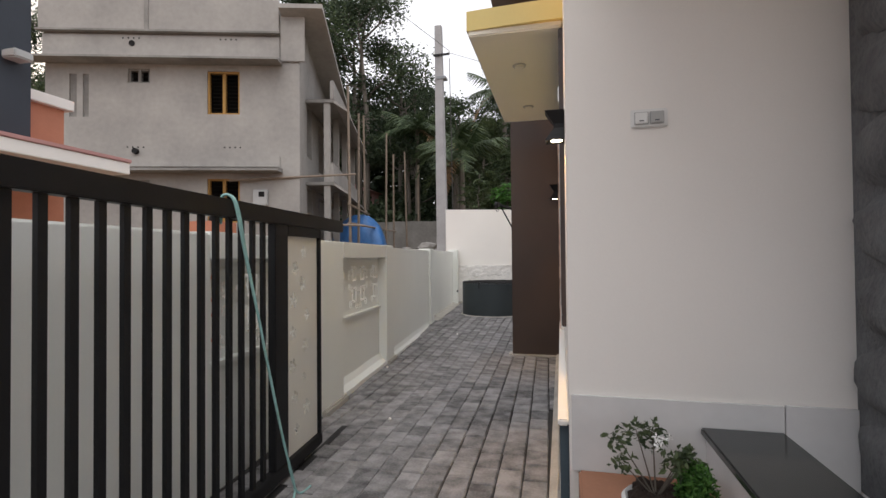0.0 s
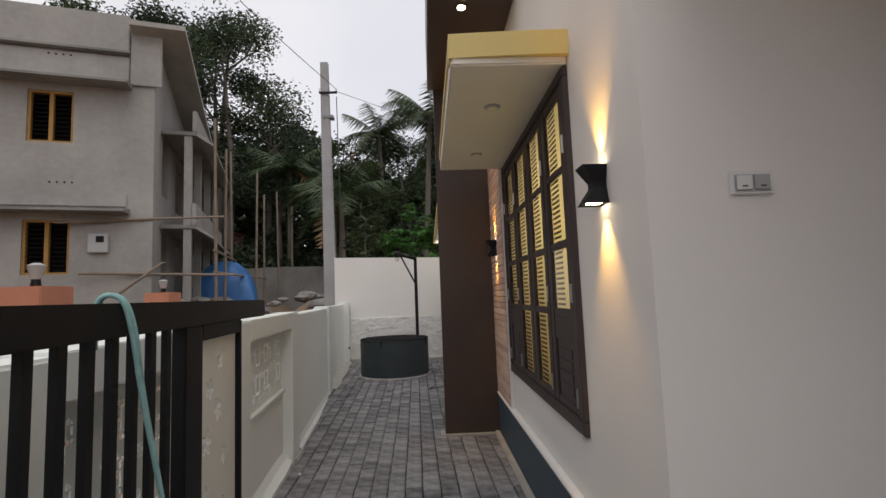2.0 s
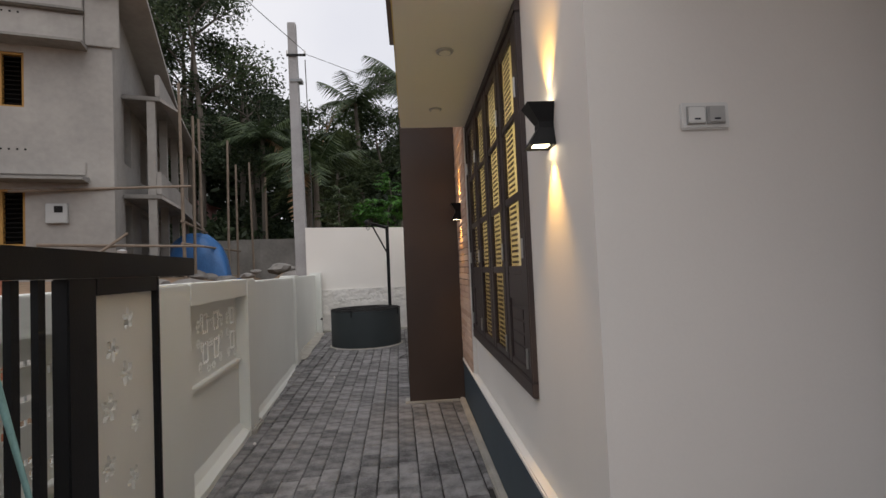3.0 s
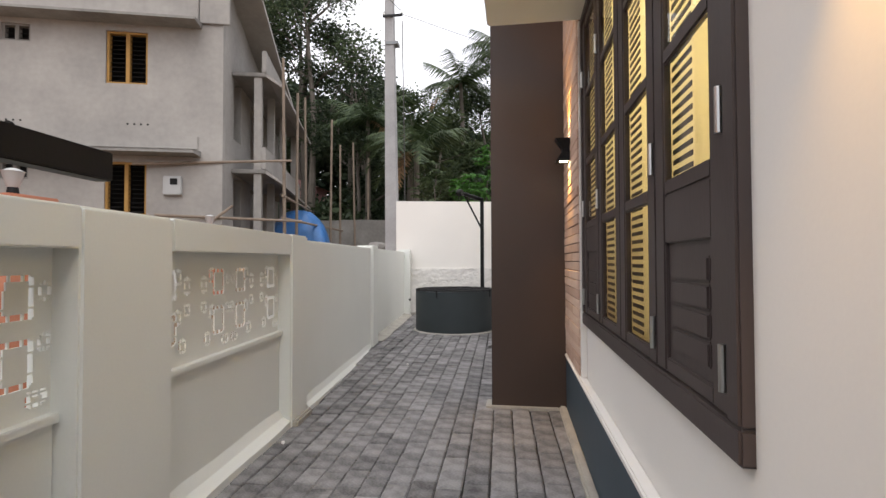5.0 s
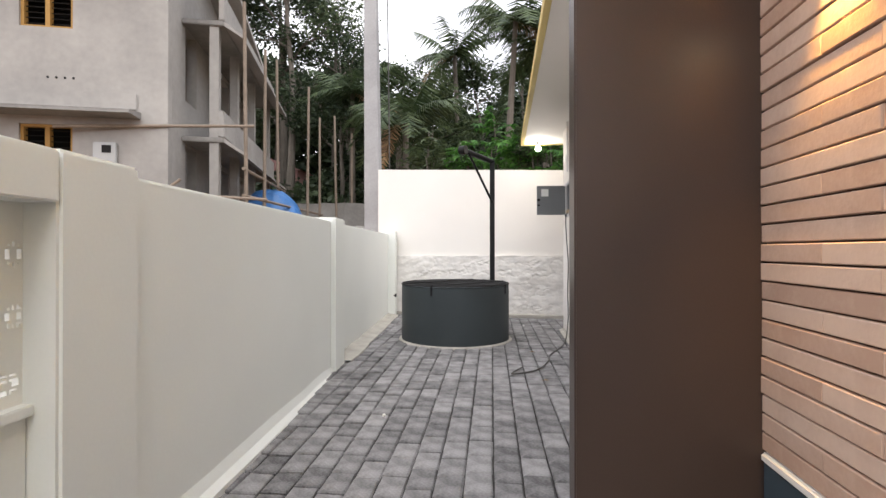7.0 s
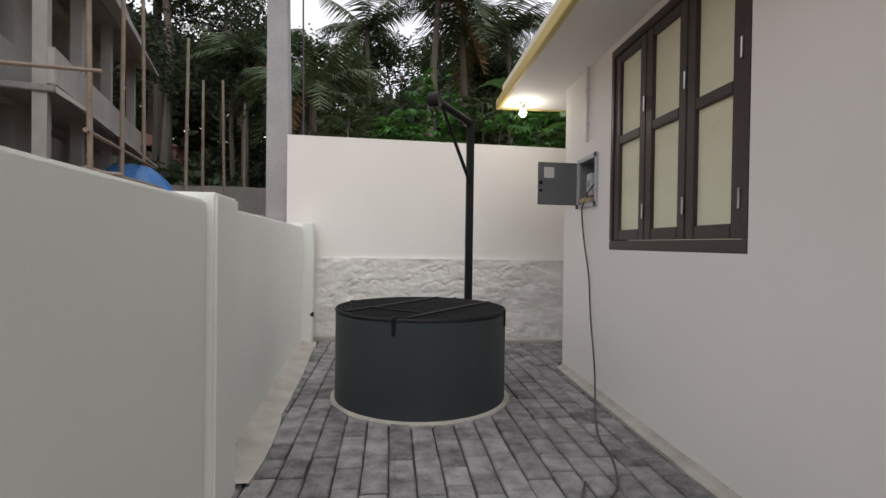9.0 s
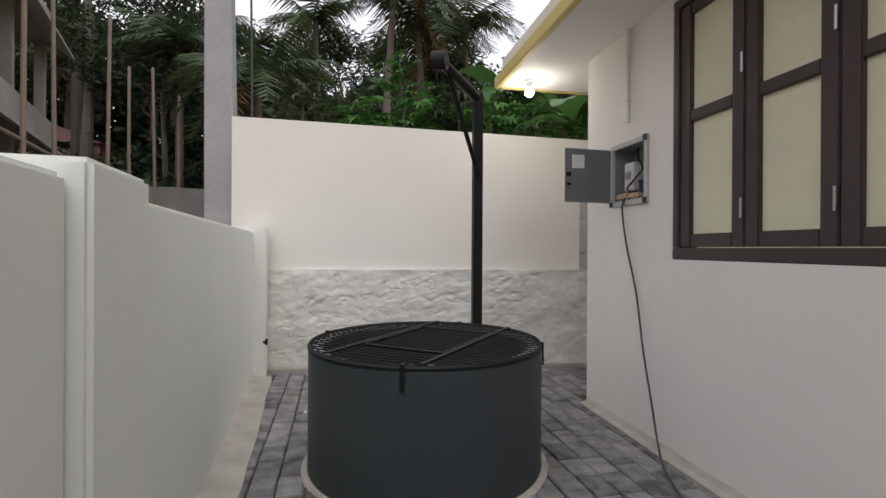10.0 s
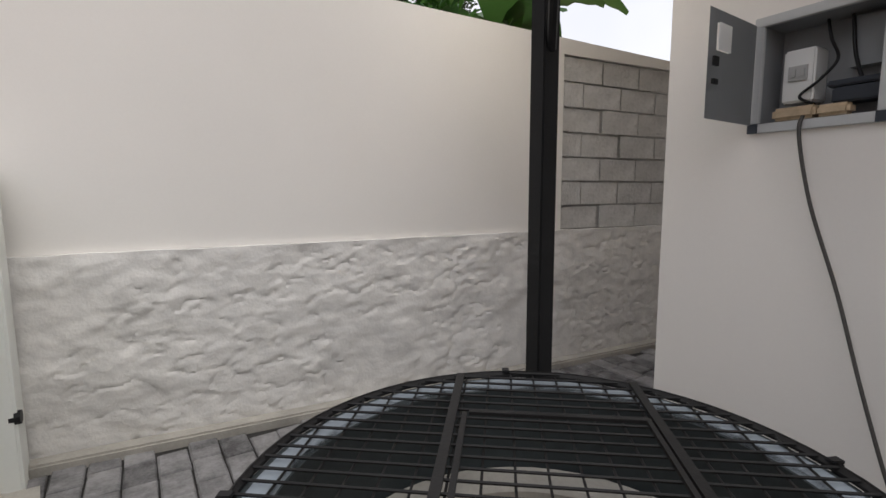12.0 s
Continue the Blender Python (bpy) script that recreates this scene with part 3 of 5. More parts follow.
w1 = thing("window_1", "dark brown timber window with four shutters, glass panes and lower panels", "window", kind="structure")
part("window_frame", boxes((0.07, 0.20, YW0, YW1, ZW0, ZW0 + 0.075), (0.07, 0.20, YW0, YW1, ZW1 - 0.06, ZW1), (0.07, 0.20, YW0, YW0 + 0.06, ZW0 + 0.076, ZW1 - 0.061),
                           (0.07, 0.20, YW1 - 0.06, YW1, ZW0 + 0.076, ZW1 - 0.061), bev=0.006), FRAME, w1)
leaf_w = (YW1 - YW0 - 0.12) / 4
rows_z = [(0.935, 1.41), (1.455, 1.80), (1.845, 2.225), (2.265, 2.655)]
for k in range(4):
    y0 = YW0 + 0.06 + k * leaf_w
    y1 = y0 + leaf_w
    sash = part("shutter", boxes((0.078, 0.104, y0 + 0.003, y0 + 0.088, ZW0 + 0.08, ZW1 - 0.065), (0.078, 0.104, y1 - 0.088, y1 - 0.003, ZW0 + 0.08, ZW1 - 0.065),
                                 *[(0.080, 0.102, y0 + 0.0885, y1 - 0.0885, z0, z1) for z0, z1 in
                                   ((ZW0 + 0.08, rows_z[0][0]), (rows_z[0][1], rows_z[1][0]), (rows_z[1][1], rows_z[2][0]), (rows_z[2][1], rows_z[3][0]), (rows_z[3][1], ZW1 - 0.065))], bev=0.005), FRAME, w1)
    for r, (z0, z1) in enumerate(rows_z):
        if r == 0 and k in (0, 3):
            z1 = 1.265
            box_rail = part("rail", boxes((0.080, 0.123, y0 + 0.0885, y1 - 0.0885, 1.27, 1.4095), bev=0.004), FRAME, sash)
            pan = boxes((0.092, 0.116, y0 + 0.0895, y1 - 0.0895, z0 - 0.01, z1 + 0.01))
            h = (z1 - z0 - 0.06) / 4
            for q in range(4):
                box(pan, 0.084, 0.100, y0 + 0.125, y1 - 0.125, z0 + 0.03 + q * h, z0 + 0.03 + (q + 1) * h - 0.004, bev=0.006)
            part("panel", pan, FRAME, sash, "grooved timber panel")
            continue
        gl = raw("pane", [(0.088, y0 + 0.08, z0 - 0.006), (0.088, y1 - 0.08, z0 - 0.006), (0.088, y1 - 0.08, z1 + 0.006), (0.088, y0 + 0.08, z1 + 0.006)], [(3, 2, 1, 0)], GLASS, sash)
        gl["label"] = "clear glass pane"
        gl.visible_shadow = False
    for zz in (ZW0 + 0.13, ZW0 + 0.68, ZW0 + 1.5):
        part("hinge", tubes(((0.070, y0 + (0.015 if k < 2 else leaf_w - 0.015), zz), (0.070, y0 + (0.015 if k < 2 else leaf_w - 0.015), zz + 0.1), 0.008)), STEEL, sash, "steel hinge", smooth=True)
grille = thing("window_grille", "dark horizontal steel rods behind the window glass", "grille")
for k in range(4):
    y0 = YW0 + 0.06 + k * leaf_w
    z = ZW0 + 0.10
    while z < ZW1 - 0.08:
        part("rod", boxes((0.107, 0.110, y0 + 0.275, y0 + leaf_w - 0.085, z, z + 0.014)), FRAME, grille)
        z += 0.031
cbm = bmesh.new()
n = 160
prev = None
for i in range(n + 1):
    y = YW0 + 0.065 + (YW1 - YW0 - 0.13) * i / n
    x = 0.127 + 0.004 * math.sin(y * 42) + 0.002 * math.sin(y * 17 + 1)
    cur = [cbm.verts.new((x, y, ZW0 + 0.08)), cbm.verts.new((x, y, ZW1 - 0.065))]
    if prev:
        cbm.faces.new((prev[0], cur[0], cur[1], prev[1]))
    prev = cur
cur1 = part("curtain", cbm, CURTAIN, smooth=True)
tagged(cur1, "cream pleated curtain drawn behind the window", "curtain")
sol = cur1.modifiers.new("thick", "SOLIDIFY")
sol.thickness = 0.004
for nm, y0, y1, e in (("room_lamp", 3.8, 5.8, 46), ("room_lamp", 9.5, 11.1, 9)):
    li = new(nm, bpy.data.lights.new(nm, "AREA"))
    li.data.shape, li.data.size, li.data.size_y, li.data.energy, li.data.color = "RECTANGLE", 1.2, 0.3, e, (1, 0.92, 0.76)
    li.matrix_world = look((1.1, (y0 + y1) / 2, 2.9), (0.9, (y0 + y1) / 2, 0))

# wall cladding strips beside the window
clad = structure("wall_cladding", boxes((0.070, 0.099, 6.07, 6.899, 0.467, 4.6)), CLADJ, "salmon brick strip cladding on the house wall", "cladding")
part("edge_strip", boxes((0.062, 0.0985, 6.034, 6.066, 0.467, 2.778)), WHITE, clad, "white edge strip")


# ---- rear window ----
w2 = thing("window_2", "dark brown three-light timber window with frosted panes", "window", Matrix.Translation((0.028, 0, 0)), kind="structure")
B0, B1, D0, D1 = 9.595, 11.14, 1.205, 2.755
part("window_frame", boxes((0.02, 0.16, B0, B1, D0, D0 + 0.07), (0.02, 0.16, B0, B1, D1 - 0.06, D1), (0.02, 0.16, B0, B0 + 0.055, D0 + 0.071, D1 - 0.061),
                           (0.02, 0.16, B1 - 0.055, B1, D0 + 0.071, D1 - 0.061), bev=0.006), FRAME, w2)
lw = (B1 - B0 - 0.11) / 3
for k in range(3):
    y0, y1 = B0 + 0.055 + k * lw, B0 + 0.055 + (k + 1) * lw
    zs = ((D0 + 0.15, D0 + 0.80), (D0 + 0.865, D1 - 0.13))
    sash = part("shutter", boxes((0.03, 0.08, y0 + 0.003, y0 + 0.085, D0 + 0.075, D1 - 0.065), (0.03, 0.08, y1 - 0.085, y1 - 0.003, D0 + 0.075, D1 - 0.065),
                                 *[(0.032, 0.078, y0 + 0.0855, y1 - 0.0855, z0, z1) for z0, z1 in ((D0 + 0.075, zs[0][0]), (zs[0][1], zs[1][0]), (zs[1][1], D1 - 0.065))], bev=0.005), FRAME, w2)
    for z0, z1 in zs:
        part("pane", boxes((0.054, 0.058, y0 + 0.08, y1 - 0.08, z0 - 0.005, z1 + 0.005)), FROST, sash, "frosted cream pane")
    for zz in (D0 + 0.22, D0 + 0.95):
        part("hinge", tubes(((0.022, y0 + 0.012, zz), (0.022, y0 + 0.012, zz + 0.1), 0.008)), STEEL, sash, "steel hinge", smooth=True)

# ---- meter box, cable, conduit ----
mb = thing("meter_box", "open grey metal meter box recessed in the wall", "meter box", Matrix.Translation((0, 11.60, 1.7975)) @ Matrix.Diagonal((1, 0.92, 0.92, 1)) @ Matrix.Translation((0, -11.59, -1.805)))
part("casing", boxes((0.052, 0.20, 11.372, 11.808, 1.592, 1.60), (0.052, 0.20, 11.372, 11.808, 2.012, 2.018), (0.052, 0.20, 11.372, 11.38, 1.6005, 2.0115),
                     (0.052, 0.20, 11.80, 11.808, 1.6005, 2.0115), (0.20, 0.208, 11.372, 11.808, 1.592, 2.018)), GREYM, mb)
part("rim", boxes((0.03, 0.0515, 11.345, 11.835, 1.56, 1.60), (0.03, 0.0515, 11.345, 11.835, 2.01, 2.05), (0.03, 0.0515, 11.345, 11.385, 1.6005, 2.0095),
                  (0.03, 0.0515, 11.795, 11.835, 1.6005, 2.0095), bev=0.003), GREYL, mb, "light grey metal rim")
for yy, zz in ((11.345, 1.56), (11.345, 2.01), (11.795, 1.56)):
    part("corner_clip", boxes((0.022, 0.0295, yy, yy + 0.04, zz, zz + 0.04)), CHAR, mb, "dark corner clip")
dbm = bmesh.new()
dq = {}
for xi, xx in enumerate((-0.38, -0.32, -0.225, 0.0)):
    for zi, zz in enumerate((0.0, 0.27, 0.375, 0.425)):
        dq[xi, zi] = dbm.verts.new((xx, 0, zz))
for xi in range(3):
    for zi in range(3):
        if (xi, zi) != (1, 1):
            dbm.faces.new((dq[xi, zi], dq[xi + 1, zi], dq[xi + 1, zi + 1], dq[xi, zi + 1]))
bmesh.ops.solidify(dbm, geom=dbm.faces[:], thickness=0.016)
door = part("door", dbm, GREYM, mb, "grey metal door swung open")
door.matrix_basis = Matrix.Translation((0.028, 11.825, 1.595)) @ Matrix.Rotation(radians(5), 4, "Z")
for z0, z1 in ((0.20, 0.235), (0.13, 0.15)):
    part("latch", boxes((-0.376, -0.342, -0.026, -0.0165, z0, z1)), BLACK, door, "black latch")
part("window_pane", boxes((-0.319, -0.226, -0.010, -0.006, 0.271, 0.374)), PLASTIC, door, "small pale viewing pane")
mcb = part("breaker", boxes((0.09, 0.199, 11.62, 11.74, 1.68, 1.90), bev=0.008), PLASTIC, mb, "white plastic breaker box")
part("switch_panel", boxes((0.082, 0.0895, 11.645, 11.715, 1.77, 1.83), (0.076, 0.0815, 11.652, 11.672, 1.785, 1.815), (0.076, 0.0815, 11.685, 11.705, 1.785, 1.815)), PLASTICG, mcb)
part("terminal", boxes((0.10, 0.199, 11.40, 11.56, 1.66, 1.72), (0.10, 0.199, 11.40, 11.58, 1.725, 1.75), bev=0.006), CHAR, mb, "dark terminal block")
part("shelf_plate", boxes((0.15, 0.199, 11.39, 11.53, 1.80, 1.99)), GREYM, mb, "grey inner plate")
part("plug", boxes((0.02, 0.12, 11.58, 11.74, 1.603, 1.655), (0.03, 0.10, 11.47, 11.585, 1.604, 1.65), bev=0.012), BEIGE, mb, "beige taped plug")
cable("wire", [(0.12, 11.60, 2.0), (0.11, 11.58, 1.92), (0.13, 11.56, 1.84), (0.09, 11.60, 1.76), (0.07, 11.66, 1.70), (0.06, 11.6, 1.66)], 0.006, BLACK, mb)
cable("wire", [(0.13, 11.52, 2.0), (0.12, 11.50, 1.85), (0.12, 11.47, 1.74)], 0.007, BLACK, mb)
cord = cable("extension_cord", [(0.04, 11.63, 1.63), (0.01, 11.63, 1.55), (0.012, 11.575, 1.29), (0.02, 11.47, 0.97), (0.0, 11.36, 0.62), (-0.01, 11.25, 0.30), (-0.05, 11.12, 0.08), (-0.12, 10.95, 0.014),
                        (-0.30, 10.45, 0.014), (-0.36, 10.1, 0.014), (-0.5, 9.75, 0.014), (-0.72, 9.6, 0.014), (-0.62, 9.85, 0.014)], 0.007, CABLE)
tagged(cord, "dark cable hanging from the meter box onto the paving", "cable")
cd = thing("conduit", "white plastic conduit down the house wall", "conduit")
part("pipe", tubes(((0.030, 11.60, 2.15), (0.030, 11.60, 2.798), 0.014)), PLASTIC, cd, smooth=True)
for zz in (2.3, 2.6):
    part("clip", boxes((0.012, 0.0495, 11.58, 11.62, zz, zz + 0.012)), PLASTIC, cd)

# ---- bulb under the eave ----
bl = thing("ceiling_bulb", "lit bulb in a white holder under the eave", "lamp", Matrix.Translation((-0.27, 12.71, 2.80)))
part("holder", tubes(((0, 0, -0.02), (0, 0, -0.0005), 0.05, 0.05, 18), ((0, 0, -0.07), (0, 0, -0.021), 0.024, 0.03, 14)), PLASTIC, bl, smooth=True)
gb = bmesh.new()
bmesh.ops.create_uvsphere(gb, u_segments=16, v_segments=10, radius=0.04)
bmesh.ops.translate(gb, vec=(0, 0, -0.115), verts=gb.verts)
part("bulb", gb, BULB, bl, "glowing white bulb", smooth=True)
li = new("bulb_light", bpy.data.lights.new("bulb_light", "POINT"))
li.data.energy, li.data.color, li.data.shadow_soft_size = 4, (1, 0.95, 0.86), 0.05
li.location = (-0.27, 12.71, 2.62)

# ---- well ----
WX, WY, WR, WH = -1.415, 11.42, 0.688, 0.695
well = thing("well", "round well with dark slate painted parapet and iron grate", "well", Matrix.Translation((WX, WY, 0)))


def ring(r_in, r_out, z0, z1, seg=64, wob=0.0):
    bm = bmesh.new()
    rows = []
    for i in range(seg):
        a = 2 * math.pi * i / seg
        k = 1 + wob * noise.noise((math.cos(a) * 3, math.sin(a) * 3, 0))
        rows.append([bm.verts.new((r * math.cos(a), r * math.sin(a), z)) for r, z in ((r_out * k, z0), (r_out * (1 + (k - 1) * 0.3), z1 - 0.012), (r_out - 0.012, z1), (r_in + 0.012, z1), (r_in, z1 - 0.012), (r_in, z0))])
    for i in range(seg):
        r, s = rows[i], rows[(i + 1) % seg]
        for j in range(6):
            bm.faces.new((r[j], s[j], s[(j + 1) % 6], r[(j + 1) % 6]))
    bmesh.ops.recalc_face_normals(bm, faces=bm.faces)
    return bm


part("parapet", ring(0.60, WR, -0.02, WH), WELLP, well, smooth=True)
part("mortar_ring", ring(0.68, 0.725, -0.05, 0.014, 64, 0.05), CEMENT, well, "rough pale mortar ring", smooth=True)
part("coping", ring(0.603, 0.672, WH - 0.02, WH + 0.003, 64), COPING, well, "pale slate coping inside the rim", smooth=True)
part("inner_ledge", ring(0.47, 0.599, 0.30, 0.42, 48, 0.10), CEMENT, well, "pale cement inner ledge")
part("filled_bottom", tubes(((0, 0, 0.2), (0, 0, 0.37), 0.50, 0.50, 32)), EARTH, well, "brown earth inside")
grate = part("grate", ring(0.673, 0.693, WH + 0.004, WH + 0.024), IRON, well, "black iron grate over the well")
gbm = bmesh.new()
R = 0.678
GA = radians(-38)
ca, sa = math.cos(GA), math.sin(GA)


def gbar(bm, u, across, half, z):
    L = math.sqrt(max(R * R - u * u, 0))
    if L < 0.03:
        return
    p, q = ((-L, u), (L, u)) if across else ((u, -L), (u, L))
    (px, py), (qx, qy) = p, q
    tube(bm, (px * ca - py * sa, px * sa + py * ca, z), (qx * ca - qy * sa, qx * sa + qy * ca, z), half, half, 5)


k = -R
while k < R:
    gbar(gbm, k, True, 0.0042, WH + 0.018)
    k += 0.05
k = -R
while k < R:
    gbar(gbm, k, False, 0.0034, WH + 0.011)
    k += 0.075
tagged(part("bar_mesh", gbm, IRON, grate), kind="stuff")
hb = bmesh.new()
for u0, u1, v0, v1 in ((-0.26, -0.235, -0.62, 0.62), (0.30, 0.325, -0.60, 0.60), (-0.22, -0.205, -0.33, 0.33), (-0.2, 0.295, 0.33, 0.345), (-0.2, 0.295, -0.345, -0.33), (0.28, 0.293, -0.33, 0.33)):
    box(hb, u0, u1, v0, v1, WH + 0.022, WH + 0.032)
bmesh.ops.rotate(hb, verts=hb.verts, cent=(0, 0, 0), matrix=Matrix.Rotation(GA, 3, "Z"))
part("hatch", hb, IRON, grate, "hinged hatch frame")
for ang in (-108, -22, 150, 60):
    c = part("clamp", boxes((WR + 0.001, WR + 0.012, -0.012, 0.012, WH - 0.10, WH + 0.02), (WR - 0.02, WR + 0.012, -0.012, 0.012, WH + 0.021, WH + 0.03), bev=0.002), BLACK, grate, "black clamp")
    c.matrix_basis = Matrix.Rotation(radians(ang), 4, "Z")

hoist = thing("well_hoist", "black steel hoist post with bent arm and pulley", "hoist", Matrix.Translation((-0.95, 11.98, 0)))
PZ = 2.40
arm = Vector((-0.37, -0.46, 0.046))
part("post", boxes((-0.034, 0.034, -0.034, 0.034, 0.0, PZ), bev=0.004), BLACK, hoist, smooth=True)
part("arm", tubes(((0, 0, PZ - 0.03), tuple(arm + Vector((0, 0, PZ))), 0.036, 0.034, 14)), BLACK, hoist, smooth=True)
part("brace", tubes(((0, -0.03, 1.80), tuple(arm * 0.8 + Vector((0, 0, PZ - 0.03))), 0.016, 0.016, 8)), BLACK, hoist, smooth=True)
part("pulley", tubes((tuple(arm + Vector((-0.04, 0.02, PZ + 0.0))), tuple(arm + Vector((0.04, -0.02, PZ + 0.0))), 0.06, 0.06, 18)), IRON, hoist, smooth=True)
hk = bmesh.new()
for i in range(12):
    a, b = 2 * math.pi * i / 12, 2 * math.pi * (i + 1) / 12
    c0 = arm + Vector((0, 0, PZ - 0.11))
    d = arm.normalized()
    tube(hk, c0 + d * 0.04 * math.cos(a) + Vector((0, 0, 0.04 * math.sin(a))), c0 + d * 0.04 * math.cos(b) + Vector((0, 0, 0.04 * math.sin(b))), 0.006, 0.006, 6)
part("hook_ring", hk, IRON, hoist)

# ---- sliding gate parked before the boundary wall ----
GATE_M = Matrix.Translation((-1.865, 6.5, 0)) @ Matrix.Rotation(SKEW, 4, "Z")
gate = thing("sliding_gate", "black steel sliding gate with vertical bars, parked open", "gate", GATE_M)
ge, gs = along(3.78), along(-2.6)
part("top_rail", boxes((-0.03, 0.03, gs, ge + 0.43, 1.48, 1.572), bev=0.004), BLACK, gate)
part("bottom_rail", boxes((-0.03, 0.03, gs, ge, -0.055, 0.02), bev=0.004), BLACK, gate)
part("stile", boxes((-0.025, 0.025, ge - 0.665, ge - 0.506, 0.021, 1.479), bev=0.004), BLACK, gate)
part("stile", boxes((-0.025, 0.025, ge - 0.022, ge, 0.021, 1.479), bev=0.004), BLACK, gate)
part("head_rail", boxes((-0.025, 0.025, ge - 0.505, ge - 0.023, 1.418, 1.479), bev=0.003), BLACK, gate)


def bloom_holes(y0, y1, z0, z1):
    rg = random.Random(3)
    fl = []
    for i in range(12):
        z = z1 - 0.10 - i * 0.105
        y = y0 + (0.13 if i % 2 else 0.28) + rg.uniform(-0.03, 0.05)
        fl.append((y, z, rg.uniform(0.028, 0.052), rg.uniform(0, 6)))

    def hole(y, z):
        for cy, cz, r, ph in fl:
            d = math.hypot(y - cy, z - cz)
            if d < r * 1.2 and d > 0.004:
                a = math.atan2(z - cz, y - cy)
                if d < r * (0.35 + 0.75 * abs(math.cos(2.5 * a + ph))):
                    return True
        return False
    return hole


gp = raster_plate("plate", ge - 0.5055, ge - 0.0225, 0.022, 1.417, 0.0075, bloom_holes(ge - 0.506, ge - 0.022, 0.022, 1.417), 0.012, PLATE, gate)
gp["label"] = "cream steel plate with cut-out flowers"
k = ge - 0.665 - 0.10
while k > gs:
    part("bar", boxes((-0.010, 0.010, k - 0.016, k + 0.016, 0.021, 1.479)), BLACK, gate)
    k -= 0.108
for yy in (ge - 0.3, gs + 0.5):
    part("wheel", tubes(((-0.015, yy, -0.05), (0.015, yy, -0.05), 0.045, 0.045, 18)), IRON, gate, smooth=True)
rp = thing("rope", "pale teal plastic rope tied over the gate rail", "rope", GATE_M)
ry = along(2.66)
cable("strand", [(-0.05, ry + 0.02, 1.45), (-0.02, ry, 1.578), (0.03, ry + 0.01, 1.584), (0.05, ry + 0.03, 1.50), (0.06, ry + 0.08, 1.30), (0.08, ry + 0.16, 1.0), (0.11, ry + 0.25, 0.6), (0.14, ry + 0.33, 0.25), (0.17, ry + 0.4, -0.05), (0.2, ry + 0.2, -0.06)], 0.007, ROPE, rp)
cable("strand", [(-0.04, ry + 0.03, 1.45), (-0.02, ry + 0.012, 1.578), (0.03, ry + 0.022, 1.584), (0.055, ry + 0.04, 1.50), (0.055, ry + 0.10, 1.30), (0.085, ry + 0.155, 1.0), (0.105, ry + 0.262, 0.6), (0.145, ry + 0.325, 0.25), (0.175, ry + 0.41, -0.05), (0.22, ry + 0.5, -0.06)], 0.006, ROPE, rp)
structure("gate_track", boxes((0.26, 0.31, along(-2.7), along(4.2), -0.13, -0.085)), IRON, "black steel gate track set in the paving", "track").matrix_basis = WALL_M

# ---- porch front: switch, marble skirting, granite ledge, planter ----
sw = thing("light_switch", "white plastic double switch plate on the porch wall", "switch", Matrix.Translation((0.482, 3.03, 1.92)))
part("plate", boxes((-0.082, 0.082, -0.012, -0.0005, -0.044, 0.044), bev=0.005), PLASTIC, sw)
for sx in (-0.034, 0.034):
    part("rocker_frame", boxes((sx - 0.032, sx + 0.032, -0.017, -0.0125, -0.030, 0.030), bev=0.002), PLASTICG, sw)
    part("rocker", boxes((sx - 0.028, sx + 0.028, -0.023, -0.0175, -0.026, 0.026), bev=0.003), PLASTIC if sx < 0 else PLASTICG, sw)
    part("indicator", boxes((sx - 0.010, sx + 0.010, -0.0245, -0.0235, -0.016, -0.011)), CHAR, sw)
structure("skirting_marble", boxes((0.112, 1.017, 3.012, 3.0285, 0.24, 0.603), (1.023, 1.298, 3.012, 3.0285, 0.24, 0.607), bev=0.002), MARBLE, "pale marble skirting slab on the porch wall", "skirting")
structure("porch_ledge", boxes((0.70, 0.99, -1.5, 3.010, -0.05, 0.455)), MARBLE, "low marble faced porch parapet", "parapet")
structure("porch_ledge_top", boxes((0.678, 1.015, -1.5, 3.010, 0.457, 0.49), bev=0.006), GRANITE, "polished black granite coping", "coping")
structure("porch_floor", boxes((0.992, 5, -1.5, 3.0, -0.05, 0.26)), MARBLE, "pale marble porch floor", "floor")
structure("planter_bed", boxes((0.14, 0.698, 1.2, 3.010, -0.12, 0.25), bev=0.01), TERRA, "terracotta coloured planter kerb", "kerb")
stp = structure("wall_stone", boxes((1.30, 2.2, 2.55, 3.029, 0.261, 4.6)), STONE, "dark grey rough stone clad column", "wall")
for q in range(14):
    rg = random.Random(q)
    z = 0.32 + q * 0.3
    sb = bmesh.new()
    bmesh.ops.create_icosphere(sb, subdivisions=3, radius=1)
    for v in sb.verts:
        v.co = v.co * (1 + 0.25 * noise.noise(v.co * 1.5 + Vector((q, 0, 0))))
        v.co = Vector((1.302 + v.co.x * 0.05, 2.78 + rg.uniform(-0.02, 0.02) + v.co.y * 0.22, z + 0.15 + v.co.z * 0.14))
    part("stone", sb, STONE, stp, smooth=True)
structure("porch_ceiling", boxes((0.2, 5, -1.5, 3.0, 3.0, 3.2)), WHITE, "white porch ceiling slab", "ceiling")
structure("porch_column", boxes((4.6, 5.0, -1.5, -1.1, 0.3, 3.0)), WHITE, "white porch column", "column")

